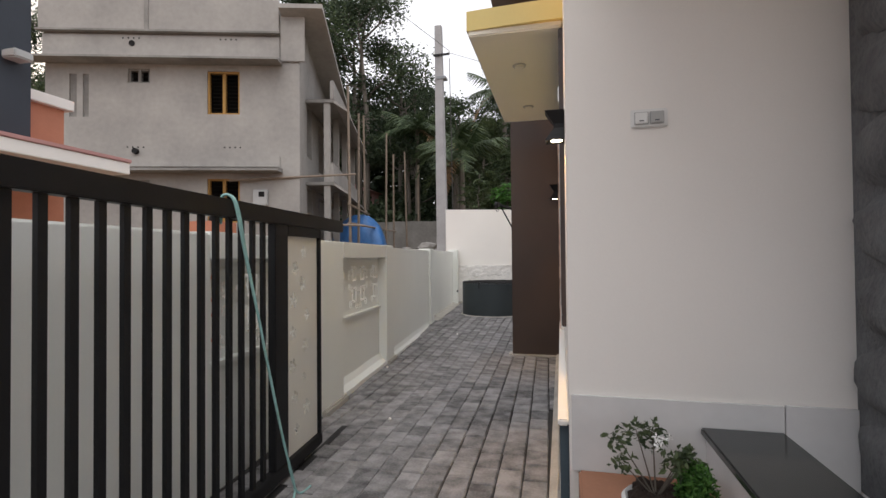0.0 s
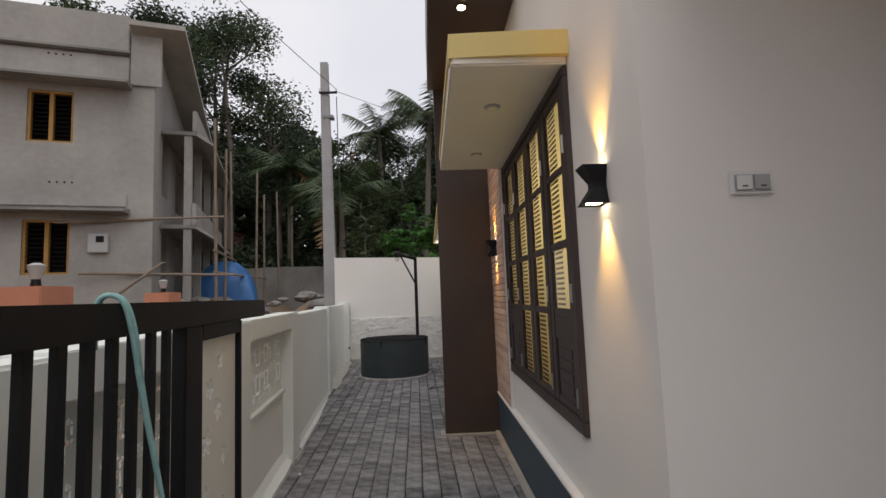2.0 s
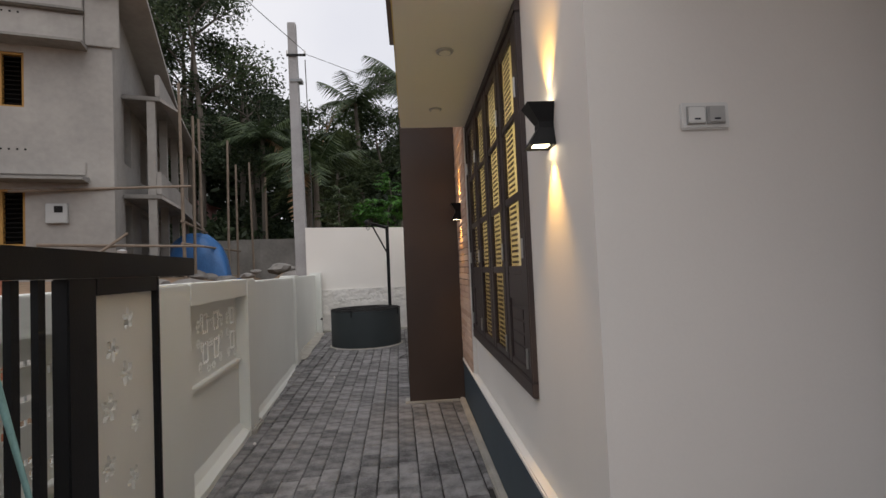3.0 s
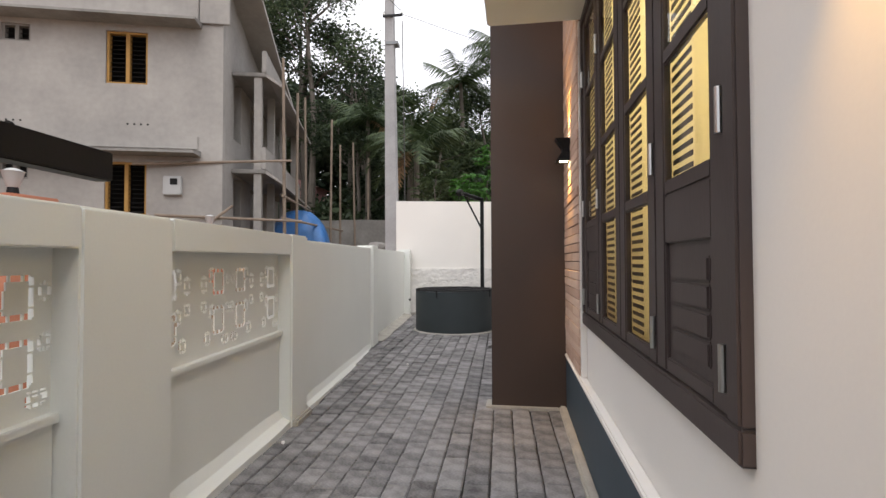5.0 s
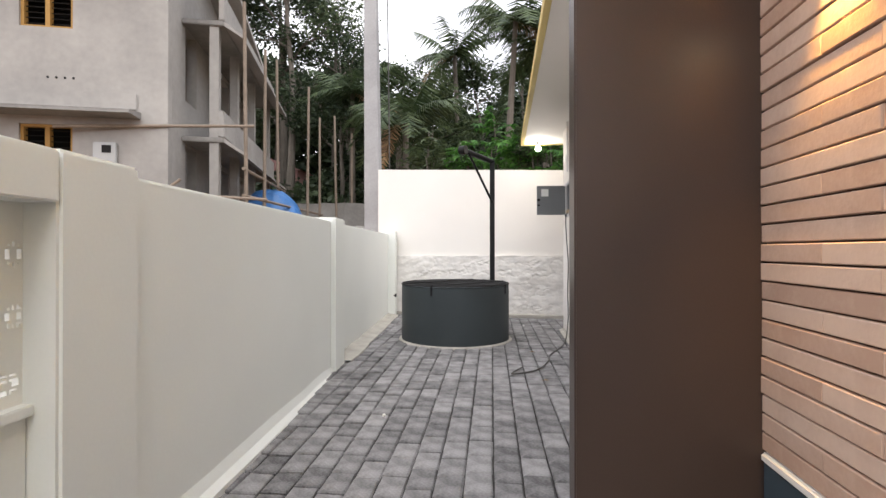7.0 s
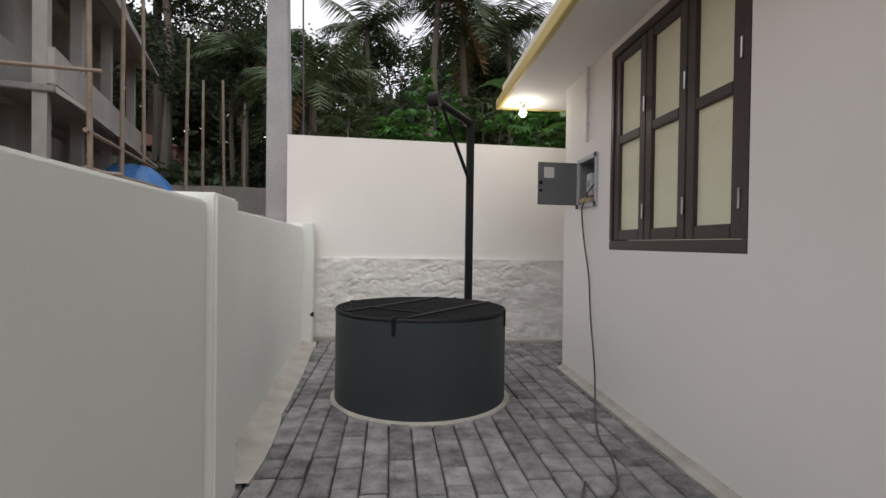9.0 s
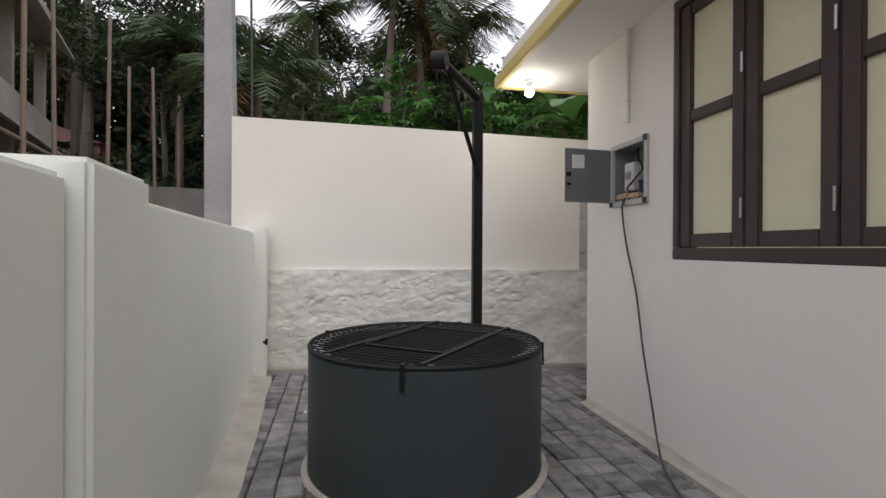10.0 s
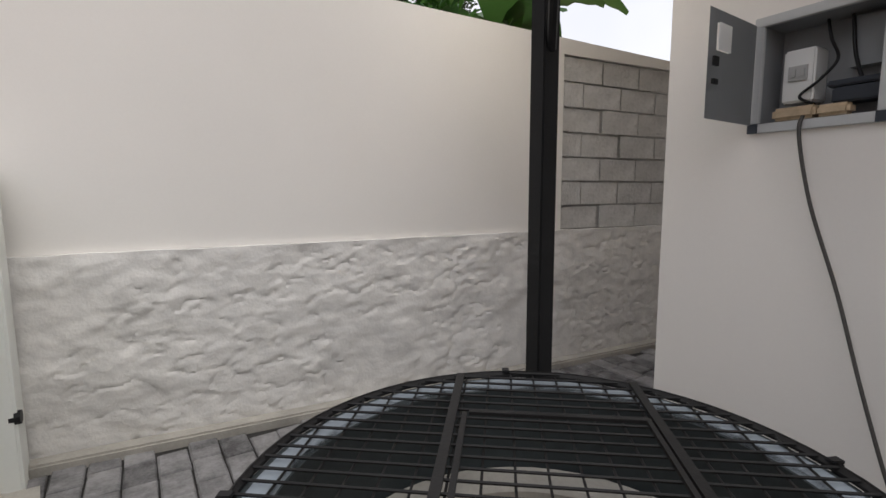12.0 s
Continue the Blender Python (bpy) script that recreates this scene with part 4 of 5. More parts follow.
pot = thing("flower_pot", "white rimmed planter with flowering shrub and feathery bush", "plant", Matrix.Translation((0.455, 2.70, 0.25)))
part("tub", ring(0.13, 0.155, 0.0, 0.045, 28), PLASTIC, pot, "white rim", smooth=True)
sb = bmesh.new()
for i in range(60):
    rg = random.Random(i)
    a, r = rg.uniform(0, 6.28), 0.12 * math.sqrt(rg.random())
    m4 = Matrix.Translation((r * math.cos(a), r * math.sin(a), 0.03 + rg.uniform(0, 0.02))) @ Matrix.Scale(rg.uniform(0.02, 0.035), 4)
    bmesh.ops.create_icosphere(sb, subdivisions=1, radius=1, matrix=m4)
part("soil", sb, SOIL, pot, "dark crumbly soil", smooth=True)


def leaf_cloud(n, centre, rad, size, rg, flat=0.6, hollow=0.35):
    """Small bent leaves scattered in an ellipsoid; verts and faces."""
    vs, fs = [], []
    for _ in range(n):
        while True:
            p = Vector((rg.uniform(-1, 1), rg.uniform(-1, 1), rg.uniform(-1, 1)))
            if hollow < p.length < 1:
                break
        c = Vector(centre) + Vector((p.x * rad[0], p.y * rad[1], p.z * rad[2]))
        d = Vector((rg.gauss(0, 1), rg.gauss(0, 1), rg.gauss(0, flat))).normalized()
        s = d.cross(Vector((rg.gauss(0, 1), rg.gauss(0, 1), rg.gauss(0, 1)))).normalized()
        L = size * rg.uniform(0.6, 1.3)
        k = len(vs)
        nrm = d.cross(s) * L * 0.12
        vs += [c, c + d * L * 0.5 + s * L * 0.24 + nrm, c + d * L, c + d * L * 0.5 - s * L * 0.24 + nrm]
        fs.append((k, k + 1, k + 2, k + 3))
    return vs, fs


def merge(*clouds):
    V, F = [], []
    for vs, fs in clouds:
        k = len(V)
        V += vs
        F += [tuple(i + k for i in f) for f in fs]
    return V, F


rg = random.Random(8)
st = bmesh.new()
cl = []
for i in range(9):
    a = rg.uniform(0, 6.28)
    tip = Vector((-0.03 + 0.13 * math.cos(a), 0.03 + 0.10 * math.sin(a), rg.uniform(0.17, 0.27)))
    tube(st, (-0.02, 0.02, 0.03), tip, 0.004, 0.002, 5)
    cl.append(leaf_cloud(50, tip, (0.05, 0.05, 0.04), 0.035, rg))
part("stems", st, BARK, pot)
raw("shrub_leaves", *merge(*cl), LEAF_MID, pot)
raw("feathery_bush", *leaf_cloud(1500, (0.12, -0.02, 0.11), (0.075, 0.075, 0.10), 0.022, rg, 1.0, 0.2), LEAF_BRIGHT, pot)
raw("flowers", *merge(*[leaf_cloud(10, (0.0 + 0.04 * math.cos(i) + 0.03 * i - 0.06, 0.05 * math.sin(i * 2), 0.27 + 0.01 * math.sin(i * 3)), (0.014, 0.014, 0.012), 0.02, rg) for i in range(5)]), PETAL, pot)

# ---- building site beyond the boundary wall ----
BM = Matrix.Translation((-10.75, 15.45, -0.06)) @ Matrix.Rotation(radians(17), 4, "Z")
site = thing("grey_house", "unfinished two-storey house in bare grey cement plaster", "house", BM)


def wall_with_holes(x0, x1, z0, z1, y0, y1, holes):
    xs = sorted({x0, x1, *[h[0] for h in holes], *[h[1] for h in holes]})
    zs = sorted({z0, z1, *[h[2] for h in holes], *[h[3] for h in holes]})
    bm = bmesh.new()
    g = {}

    def v(x, z):
        if (x, z) not in g:
            g[x, z] = bm.verts.new((x, y0, z))
        return g[x, z]

    for xa, xb in zip(xs, xs[1:]):
        for za, zb in zip(zs, zs[1:]):
            if not any(h[0] <= xa and xb <= h[1] and h[2] <= za and zb <= h[3] for h in holes):
                bm.faces.new((v(xa, za), v(xb, za), v(xb, zb), v(xa, zb)))
    r = bmesh.ops.extrude_face_region(bm, geom=bm.faces[:])
    bmesh.ops.translate(bm, vec=(0, y1 - y0, 0), verts=[q for q in r["geom"] if isinstance(q, bmesh.types.BMVert)])
    bmesh.ops.recalc_face_normals(bm, faces=bm.faces)
    return bm


HOLES = [(-1.25, -0.13, 6.42, 7.95), (-1.25, -0.13, 2.6, 4.15), (-3.95, -3.2, 7.5, 8.0), (-3.95, -3.2, 3.6, 4.1), (-5.9, -5.65, 6.3, 7.8), (-5.45, -5.25, 6.3, 7.8)]
part("wall", wall_with_holes(-6.7, 1.95, 0.2, 10.35, 0, 0.25, HOLES), CONC, site)
# near-black slab behind the openings, its colour stands in for interior shade
part("shade_backing", boxes((-6.5, 1.6, 1.6, 1.8, 0.2, 9.9)), DARK, site, "near-black backing painted as interior shade")
part("side_wall", wall_with_holes(0.26, 9.0, 0.2, 9.7, 0, 0.25, [(1.2, 2.1, 1.6, 4.0), (1.2, 2.1, 5.2, 7.2), (3.4, 5.6, 1.6, 3.9), (3.4, 5.6, 5.0, 7.0), (6.4, 8.2, 5.0, 7.0), (6.4, 8.2, 1.6, 3.9)]), CONC, site).matrix_basis = Matrix.Translation((1.948, 0, 0)) @ Matrix.Rotation(radians(90), 4, "Z")
part("rear_wall", boxes((-6.7, 1.6, 8.8, 9.0, 0.2, 9.7)), CONC, site)
part("roof", boxes((-6.6, 1.6, 0.3, 8.8, 9.5, 9.7)), CONC, site)
part("parapet", boxes((-6.85, 1.28, -0.16, -0.002, 9.22, 10.45), bev=0.02), CONC, site)
part("parapet_ledge", boxes((-6.9, 1.33, -0.24, -0.161, 9.22, 9.30), bev=0.01), CONCD, site, "stained ledge")
part("band", boxes((-6.75, 1.28, -0.10, -0.002, 8.30, 9.15), bev=0.02), CONC, site)
for zz in (8.16, 4.34):
    ch = ngon([(0, 0, 0), (0, -0.62, 0.0), (0, -0.62, 0.07), (0, 0, 0.17)], (8.7, 0, 0))
    part("sunshade", ch, CONCD, site, "weathered cement sunshade").matrix_basis = Matrix.Translation((-7.35, -0.002, zz))
part("string_band", boxes((-6.71, 1.28, -0.05, -0.002, 4.55, 4.95), bev=0.02), CONC, site)
for x0, x1, z0, z1 in HOLES:
    wn_ = part("window", boxes((x0, x0 + 0.07, 0.06, 0.2, z0, z1), (x1 - 0.07, x1, 0.06, 0.2, z0, z1), (x0 + 0.07, x1 - 0.07, 0.06, 0.2, z0, z0 + 0.06), (x0 + 0.07, x1 - 0.07, 0.06, 0.2, z1 - 0.06, z1),
                              ((x0 + x1) / 2 - 0.05, (x0 + x1) / 2 + 0.05, 0.06, 0.2, z0 + 0.06, z1 - 0.06)), TIMBER if x1 - x0 > 1 else CONCD, site, "raw yellow timber window frame" if x1 - x0 > 1 else "")
    gb = bmesh.new()
    q = z0 + 0.12
    while q < z1 - 0.08:
        tube(gb, (x0 + 0.07, 0.13, q), (x1 - 0.07, 0.13, q), 0.012, 0.012, 4)
        q += 0.13
    part("grille", gb, IRON, wn_, "dark window bars")
for px, pz in ((-3.75, 8.85), (-3.65, 5.1)):
    # solid near-black discs, the depth shade of each hole is in their colour
    part("drain_hole", tubes(((px, -0.13, pz), (px, 0.05, pz), 0.10, 0.10, 14)), DARK, site, "near-black disc painted as the shade of a round drain hole")
    for side in (-1, 1):
        for q in range(4):
            part("scaffold_hole", tubes(((px + side * 0.3 + 0.9 * (side > 0) * 3 + q * 0.18, -0.105 if pz > 6 else -0.006, pz + 0.18 if pz > 6 else pz + 0.15), (px + side * 0.3 + 0.9 * (side > 0) * 3 + q * 0.18, 0.02, pz + 0.18 if pz > 6 else pz + 0.15), 0.03, 0.03, 8)), DARK, site)
part("seam", boxes((-3.3, -3.16, -0.19, -0.161, 9.31, 10.45)), CONCD, site, "dark vertical seam")
part("corner_pier", boxes((1.30, 2.15, -0.08, -0.002, 8.3, 10.0), bev=0.02), CONC, site)
rf_ = ngon([(0, -0.5, 10.15), (0, 4.6, 8.9), (0, 9.2, 8.0), (0, 9.2, 7.86), (0, 4.6, 8.74), (0, -0.5, 10.0)], (1.5, 0, 0))
part("sloped_roof", rf_, CONC, site, "sloped bare concrete roof slab").matrix_basis = Matrix.Translation((1.35, 0, 0))
for zz in (4.05, 7.15):
    bal = part("balcony", boxes((1.952, 3.0, 0.9, 8.6, zz, zz + 0.14), bev=0.02), CONCD, site)
    part("balcony_parapet", boxes((2.86, 3.0, 0.9, 8.6, zz + 0.142, zz + 0.85), bev=0.02), CONC, bal)
    sh = ngon([(0, 0, 0.12), (0.5, 0, -0.25), (0.5, 0, -0.32), (0, 0, 0.0)], (0, 7.7, 0))
    part("drip_slab", sh, CONC, bal).matrix_basis = Matrix.Translation((3.001, 0.9, zz))
for yy in (0.95, 3.0, 5.4, 8.3):
    part("column", boxes((2.62, 2.85, yy, yy + 0.23, 0.2, 7.149)), CONC, site)
part("meter_board", boxes((0.35, 0.85, -0.12, -0.003, 3.2, 3.75), bev=0.02), PLASTICG, site, "grey meter board")
part("meter_glass", boxes((0.55, 0.75, -0.13, -0.121, 3.5, 3.68)), DARK, site)


def bamboo(a, b, r, label):
    o = part("bamboo_pole", tubes((a, b, r, r * 0.8, 8)), BAMBOO)
    o.matrix_basis = BM
    return tagged(o, label, "pole", "bamboo scaffolding")


rg = random.Random(21)
for x, y in ((3.65, 0.6), (3.7, 2.6), (3.75, 5.0), (4.6, 6.0), (4.9, 8.2), (5.6, 8.8), (6.2, 9.4)):
    bamboo((x, y, 0.4), (x + rg.uniform(-0.12, 0.12), y, rg.uniform(6.3, 8.3)), 0.055, "weathered upright bamboo scaffold pole")
for a, b in (((-0.4, -0.25, 4.05), (3.9, 0.2, 4.35)), ((0.2, -0.25, 2.6), (4.2, 0.3, 2.5)), ((3.6, 0.4, 3.3), (3.8, 6.2, 3.4)), ((3.6, 0.4, 2.6), (5.0, 8.4, 2.7)), ((1.2, -0.3, 2.0), (2.3, -0.2, 2.9))):
    bamboo(a, b, 0.045, "weathered horizontal bamboo scaffold pole")

# tarpaulin-covered heap
tv, tf = [], []
for j in range(25):
    for i in range(41):
        u, w = i / 40, j / 24
        hgt = (math.sin(math.pi * min(u * 1.15, 1)) ** 0.35) * (math.sin(math.pi * w) ** 0.45)
        tv.append((u * 2.6 - 1.3, w * 1.8 - 0.9, hgt * (1.05 + 0.12 * noise.noise((u * 5, w * 4, 2))) + 0.03 * noise.noise((u * 18, w * 12, 5))))
for j in range(24):
    for i in range(40):
        tf.append((j * 41 + i, j * 41 + i + 1, (j + 1) * 41 + i + 1, (j + 1) * 41 + i))
tp = raw("tarpaulin", tv, tf, TARP, smooth=True)
tp.matrix_basis = Matrix.Translation((-8.5, 20.8, terrain(-8.5, 20.8) - 0.05)) @ Matrix.Rotation(radians(14), 4, "Z") @ Matrix.Diagonal((1.05, 0.9, 1.75, 1))
tagged(tp, "crumpled blue tarpaulin over a heap of building material", "tarpaulin")
for i in range(46):
    x, y = rg.uniform(-8.6, -3.9), rg.uniform(14.6, 20.5)
    sb = bmesh.new()
    bmesh.ops.create_icosphere(sb, subdivisions=2, radius=1)
    sz = rg.uniform(0.12, 0.5)
    for v in sb.verts:
        v.co *= 1 + 0.35 * noise.noise(v.co * 1.2 + Vector((i * 3, 0, 0)))
        v.co = Vector((v.co.x * sz * 1.4, v.co.y * sz, v.co.z * sz * 0.55))
    o = part("rubble_stone", sb, ROCK)
    o.matrix_basis = Matrix.Translation((x, y, terrain(x, y) + sz * 0.2)) @ Matrix.Rotation(rg.uniform(0, 6), 4, "Z")
    tagged(o, "rough grey rubble stone on bare earth", "stone", "rubble heap")
# old retaining wall at the foot of the slope
rw = bmesh.new()
prev = None
for i in range(41):
    x = -20 + 18 * i / 40
    y = 26.5 + 0.05 * x + 0.15 * noise.noise((x, 0, 0))
    zt = 3.25 + 0.12 * noise.noise((x * 1.7, 3, 0)) + 0.05 * noise.noise((x * 6, 3, 0))
    cur = [rw.verts.new(p) for p in ((x, y, 0.5), (x, y, zt), (x, y + 0.4, zt), (x, y + 0.4, 0.5))]
    if prev:
        for q in range(3):
            rw.faces.new((prev[q], cur[q], cur[q + 1], prev[q + 1]))
    prev = cur
tagged(part("retaining_wall", rw, CONCD), "weathered concrete retaining wall below the trees", "wall", kind="structure")

# ---- neighbour's gate posts and wall across the lane ----
for i, (x, y) in enumerate(((-4.75, 6.5), (-5.75, 10.8))):
    gpst = thing("gate_post", "orange brick gate post with a globe lamp on top", "gate post", Matrix.Translation((x, y, 0)), "neighbour's gate posts")
    part("shaft", boxes((-0.23, 0.23, -0.23, 0.23, -0.1, 1.80), bev=0.01), ORANGE, gpst)
    part("lamp_base", tubes(((0, 0, 1.80), (0, 0, 1.88), 0.05, 0.04, 12)), BLACK, gpst, smooth=True)
    part("lamp_globe", tubes(((0, 0, 1.88), (0, 0, 2.02), 0.045, 0.085, 14), ((0, 0, 2.02), (0, 0, 2.05), 0.09, 0.03, 14)), PLASTICG, gpst, smooth=True)
structure("neighbour_wall", boxes((-0.1, 0.1, -14.0, 0.0, -0.1, 1.25), m=Matrix.Translation((-4.8, 6.25, 0)) @ Matrix.Rotation(radians(13), 4, "Z")), WHITE_COOL, "white boundary wall across the lane", "wall")
structure("neighbour_wall_gate", boxes((-0.06, 0.06, 0.0, 3.9, -0.1, 1.35), m=Matrix.Translation((-4.82, 6.75, 0)) @ Matrix.Rotation(radians(13), 4, "Z")), WHITE_COOL, "white panel between the neighbour's gate posts", "wall")
nb = thing("orange_house", "single-storey peach and brick-red house with white ledges", "house")
part("red_wall", boxes((-14, -7.9, -3, 6.86, 0, 3.75)), ORANGE, nb, "brick red wall")
part("coping", boxes((-14, -7.8, -3.0, 6.96, 3.752, 3.92), bev=0.01), WHITE, nb, "white coping")
part("ledge", boxes((-7.898, -6.55, -2.5, 6.85, 2.62, 2.80), bev=0.01), WHITE, nb, "white projecting ledge")
part("ledge_tiles", boxes((-7.898, -6.53, -2.5, 6.87, 2.802, 2.86), bev=0.01), PINK, nb, "thin red tile edge")
part("peach_wall", boxes((-14, -7.5, -3.2, 5.4, 2.9, 4.85)), PEACH, nb, "peach painted wall")
part("portal_frame", boxes((-7.499, -7.2, 5.3, 5.85, 2.87, 5.15), (-7.499, -7.2, -3.2, 5.299, 4.85, 5.15), bev=0.02), CHAR, nb, "charcoal painted portal frame")
part("spotlight", boxes((-7.2, -6.95, 5.45, 5.7, 4.0, 4.12), bev=0.02), PLASTICG, nb, "grey outdoor spotlight")

# ---- electric pole and wires ----
EX, EY = -3.185, 14.0
ep = thing("electric_pole", "tapered grey concrete electric pole", "pole", Matrix.Translation((EX, EY, 0)))
eb = bmesh.new()
lo = [eb.verts.new((x * 0.16, y * 0.13, -0.1)) for x, y in ((-1, -1), (1, -1), (1, 1), (-1, 1))]
hi = [eb.verts.new((x * 0.10 - 0.09, y * 0.09, 7.9)) for x, y in ((-1, -1), (1, -1), (1, 1), (-1, 1))]
for i in range(4):
    eb.faces.new((lo[i], lo[(i + 1) % 4], hi[(i + 1) % 4], hi[i]))
eb.faces.new(hi)
bmesh.ops.recalc_face_normals(eb, faces=eb.faces)
bmesh.ops.bevel(eb, geom=[e for e in eb.edges if abs(e.verts[0].co.z - e.verts[1].co.z) > 1], offset=0.015, segments=1, affect="EDGES")
part("shaft", eb, POLEC, ep)
part("crossarm", boxes((-0.22, 0.26, -0.13, -0.105, 7.0, 7.06)), IRON, ep, "small steel crossarm")
part("clamp", boxes((-0.14, 0.14, -0.125, 0.125, 6.35, 6.42)), GREYM, ep, "steel clamp band")
for sx in (-0.2, 0.24):
    part("insulator", tubes(((sx, -0.118, 7.061), (sx, -0.118, 7.15), 0.03, 0.02, 10)), PLASTIC, ep, smooth=True)
wr = cable("stay_cable", [(EX + 0.2, EY + 0.1, 7.0), (EX + 0.24, EY + 0.1, 4.5), (EX + 0.26, EY + 0.1, 2.5), (EX + 0.25, EY + 0.1, 1.4)], 0.012, CABLE)
tagged(wr, "thin grey cable hanging down the pole", "cable")
wr = cable("overhead_wire", [(EX + 0.24, EY, 7.15), (-4.3, 9.5, 7.4), (-5.2, 3.0, 7.9)], 0.008, CABLE)
tagged(wr, "thin dark overhead power wire", "wire")
wr = cable("overhead_wire", [(EX + 0.24, EY, 7.1), (0.5, 15.6, 6.5), (6.0, 18, 6.6)], 0.007, CABLE)
tagged(wr, "thin dark overhead power wire", "wire")

# ---- trees ----
def limb(bm, p, d, r, length, rg, depth, tips):
    q = p + d * length
    tube(bm, p, q, r, r * 0.7, 7 if depth < 2 else 5)
    if depth >= 3:
        tips.append(q)
        return
    for _ in range(rg.choice((2, 3))):
        nd = (d + Vector((rg.gauss(0, 0.45), rg.gauss(0, 0.45), rg.gauss(0.08, 0.3)))).normalized()
        limb(bm, q, nd, r * 0.62, length * rg.uniform(0.55, 0.8), rg, depth + 1, tips)
    if depth:
        tips.append(q)


def tree(x, y, h, seed, leaves, n=3200, lean=0.05, size=0.34, bare=0.42, spread=1.0):
    rg = random.Random(seed)
    t = thing("tree", "tall leafy tree with a pale slender trunk", "tree", Matrix.Translation((x, y, terrain(x, y) - 0.1)), "wooded slope trees")
    bm = bmesh.new()
    p = Vector((0, 0, 0))
    d = Vector((rg.uniform(-lean, lean), rg.uniform(-lean, lean), 1)).normalized()
    r = 0.014 * h + 0.04
    tips = []
    segs = 5
    for i in range(segs):
        q = p + d * h * 0.62 / segs
        tube(bm, p, q, r, r * 0.86, 8)
        p, r = q, r * 0.86
        d = (d + Vector((rg.gauss(0, 0.06), rg.gauss(0, 0.06), 0.05))).normalized()
        if i >= 1 and (i + 1) / segs * 0.62 > bare * 0.8:
            sd = (Vector((rg.gauss(0, 1), rg.gauss(0, 1), 0.6))).normalized()
            limb(bm, p, sd, r * 0.5, h * 0.11 * spread, rg, 1, tips)
    limb(bm, p, d, r, h * 0.13, rg, 0, tips)
    part("trunk", bm, BARK, t, smooth=True)
    clouds = []
    per = max(20, n // max(len(tips), 1))
    for q in tips:
        s = h * rg.uniform(0.05, 0.085) * spread
        clouds.append(leaf_cloud(int(per * rg.uniform(0.3, 1.3)), q, (s, s, s * 0.65), size, rg, 0.5, 0.1))
    raw("crown", *merge(*clouds), leaves, t)
    return t


def frond(vs, fs, base, az, L, droop, rg, width=0.42, n=26, up=0.55):
    d = Vector((math.cos(az), math.sin(az), 0))
    side = Vector((-math.sin(az), math.cos(az), 0))
    prev = None
    for i in range(n + 1):
        t = i / n
        c = base + d * L * t * (1 - 0.15 * t) + Vector((0, 0, L * (up * t - droop * t * t)))
        if prev is not None:
            w = L * width * math.sin(math.pi * min(t * 0.9 + 0.1, 1)) ** 0.6
            for s in (-1, 1):
                tip = c + side * s * w * 0.55 + d * w * 0.45 - Vector((0, 0, w * rg.uniform(0.25, 0.55)))
                k = len(vs)
                m = (c - prev) * 0.42
                vs += [c - m, c + m, tip + m * 0.15, tip - m * 0.15]
                fs.append((k, k + 1, k + 2, k + 3))
        prev = c


def palm(x, y, h, seed, L=3.2):
    rg = random.Random(seed)
    t = thing("palm_tree", "coconut palm with drooping feathered fronds", "palm tree", Matrix.Translation((x, y, terrain(x, y) - 0.1)), "palms behind the yard")
    bm = bmesh.new()
    p = Vector((0, 0, 0))
    lean = Vector((rg.uniform(-0.06, 0.06), rg.uniform(-0.05, 0.05), 1)).normalized()
    for i in range(8):
        q = p + lean * h / 8
        tube(bm, p, q, 0.19 - 0.010 * i, 0.18 - 0.010 * i, 9)
        p = q
    part("trunk", bm, BARK, t, smooth=True)
    vs, fs = [], []
    for i in range(20):
        frond(vs, fs, p, i * 2.4 + rg.uniform(-0.2, 0.2), L * rg.uniform(0.8, 1.1), rg.uniform(0.35, 1.05), rg, up=rg.uniform(0.1, 1.0))
    raw("fronds", vs, fs, LEAF_PALM, t)
    vs, fs = [], []
    for i in range(1):
        frond(vs, fs, p, i * 1.7 + seed, L * 0.8, 1.2, rg, up=0.05)
    raw("dry_fronds", vs, fs, LEAF_DRY, t)
    return t


rg = random.Random(77)
TALL = [(-20.5, 31, 21), (-18.2, 33, 23), (-16.2, 29.5, 20), (-14.5, 34, 24), (-12.8, 31, 21), (-12.0, 36, 20), (-23.5, 33, 22), (-27, 35, 21), (-31, 33, 22), (-36, 32, 22), (-42, 30, 21), (-17, 38, 25), (-22, 40, 24)]
for i, (x, y, h) in enumerate(TALL):
    tree(x, y, h * 0.86, 100 + i, LEAF_DARK if i % 3 else LEAF_MID, 6800, size=0.25, spread=1.12)
for i, (x, y, h) in enumerate([(-10.2, 35, 15), (-8.0, 38, 14), (-6.0, 36, 12.5), (-3.8, 39, 13), (-1.5, 36, 12), (0.8, 40, 13.5), (3.4, 37, 12), (6.0, 39, 12), (9, 36, 12), (13, 38, 12), (-9.2, 30, 10), (-5, 31, 9), (2, 31, 8.5), (6, 30, 9)]):
    tree(x, y, h * 0.95, 200 + i, LEAF_MID if i % 2 else LEAF_DARK, 5600, size=0.25, bare=0.3, spread=1.25)
for i, (x, y, h, L) in enumerate([(-5.6, 27, 6.0, 3.2), (-8.4, 29, 8.0, 3.2), (-0.8, 27, 9.8, 3.3), (1.4, 28.5, 9.0, 3.2), (3.6, 30, 9.5, 3.2), (-3.2, 33, 10.5, 3.2), (-4.6, 24, 4.6, 2.8)]):
    palm(x, y, h, 300 + i, L)


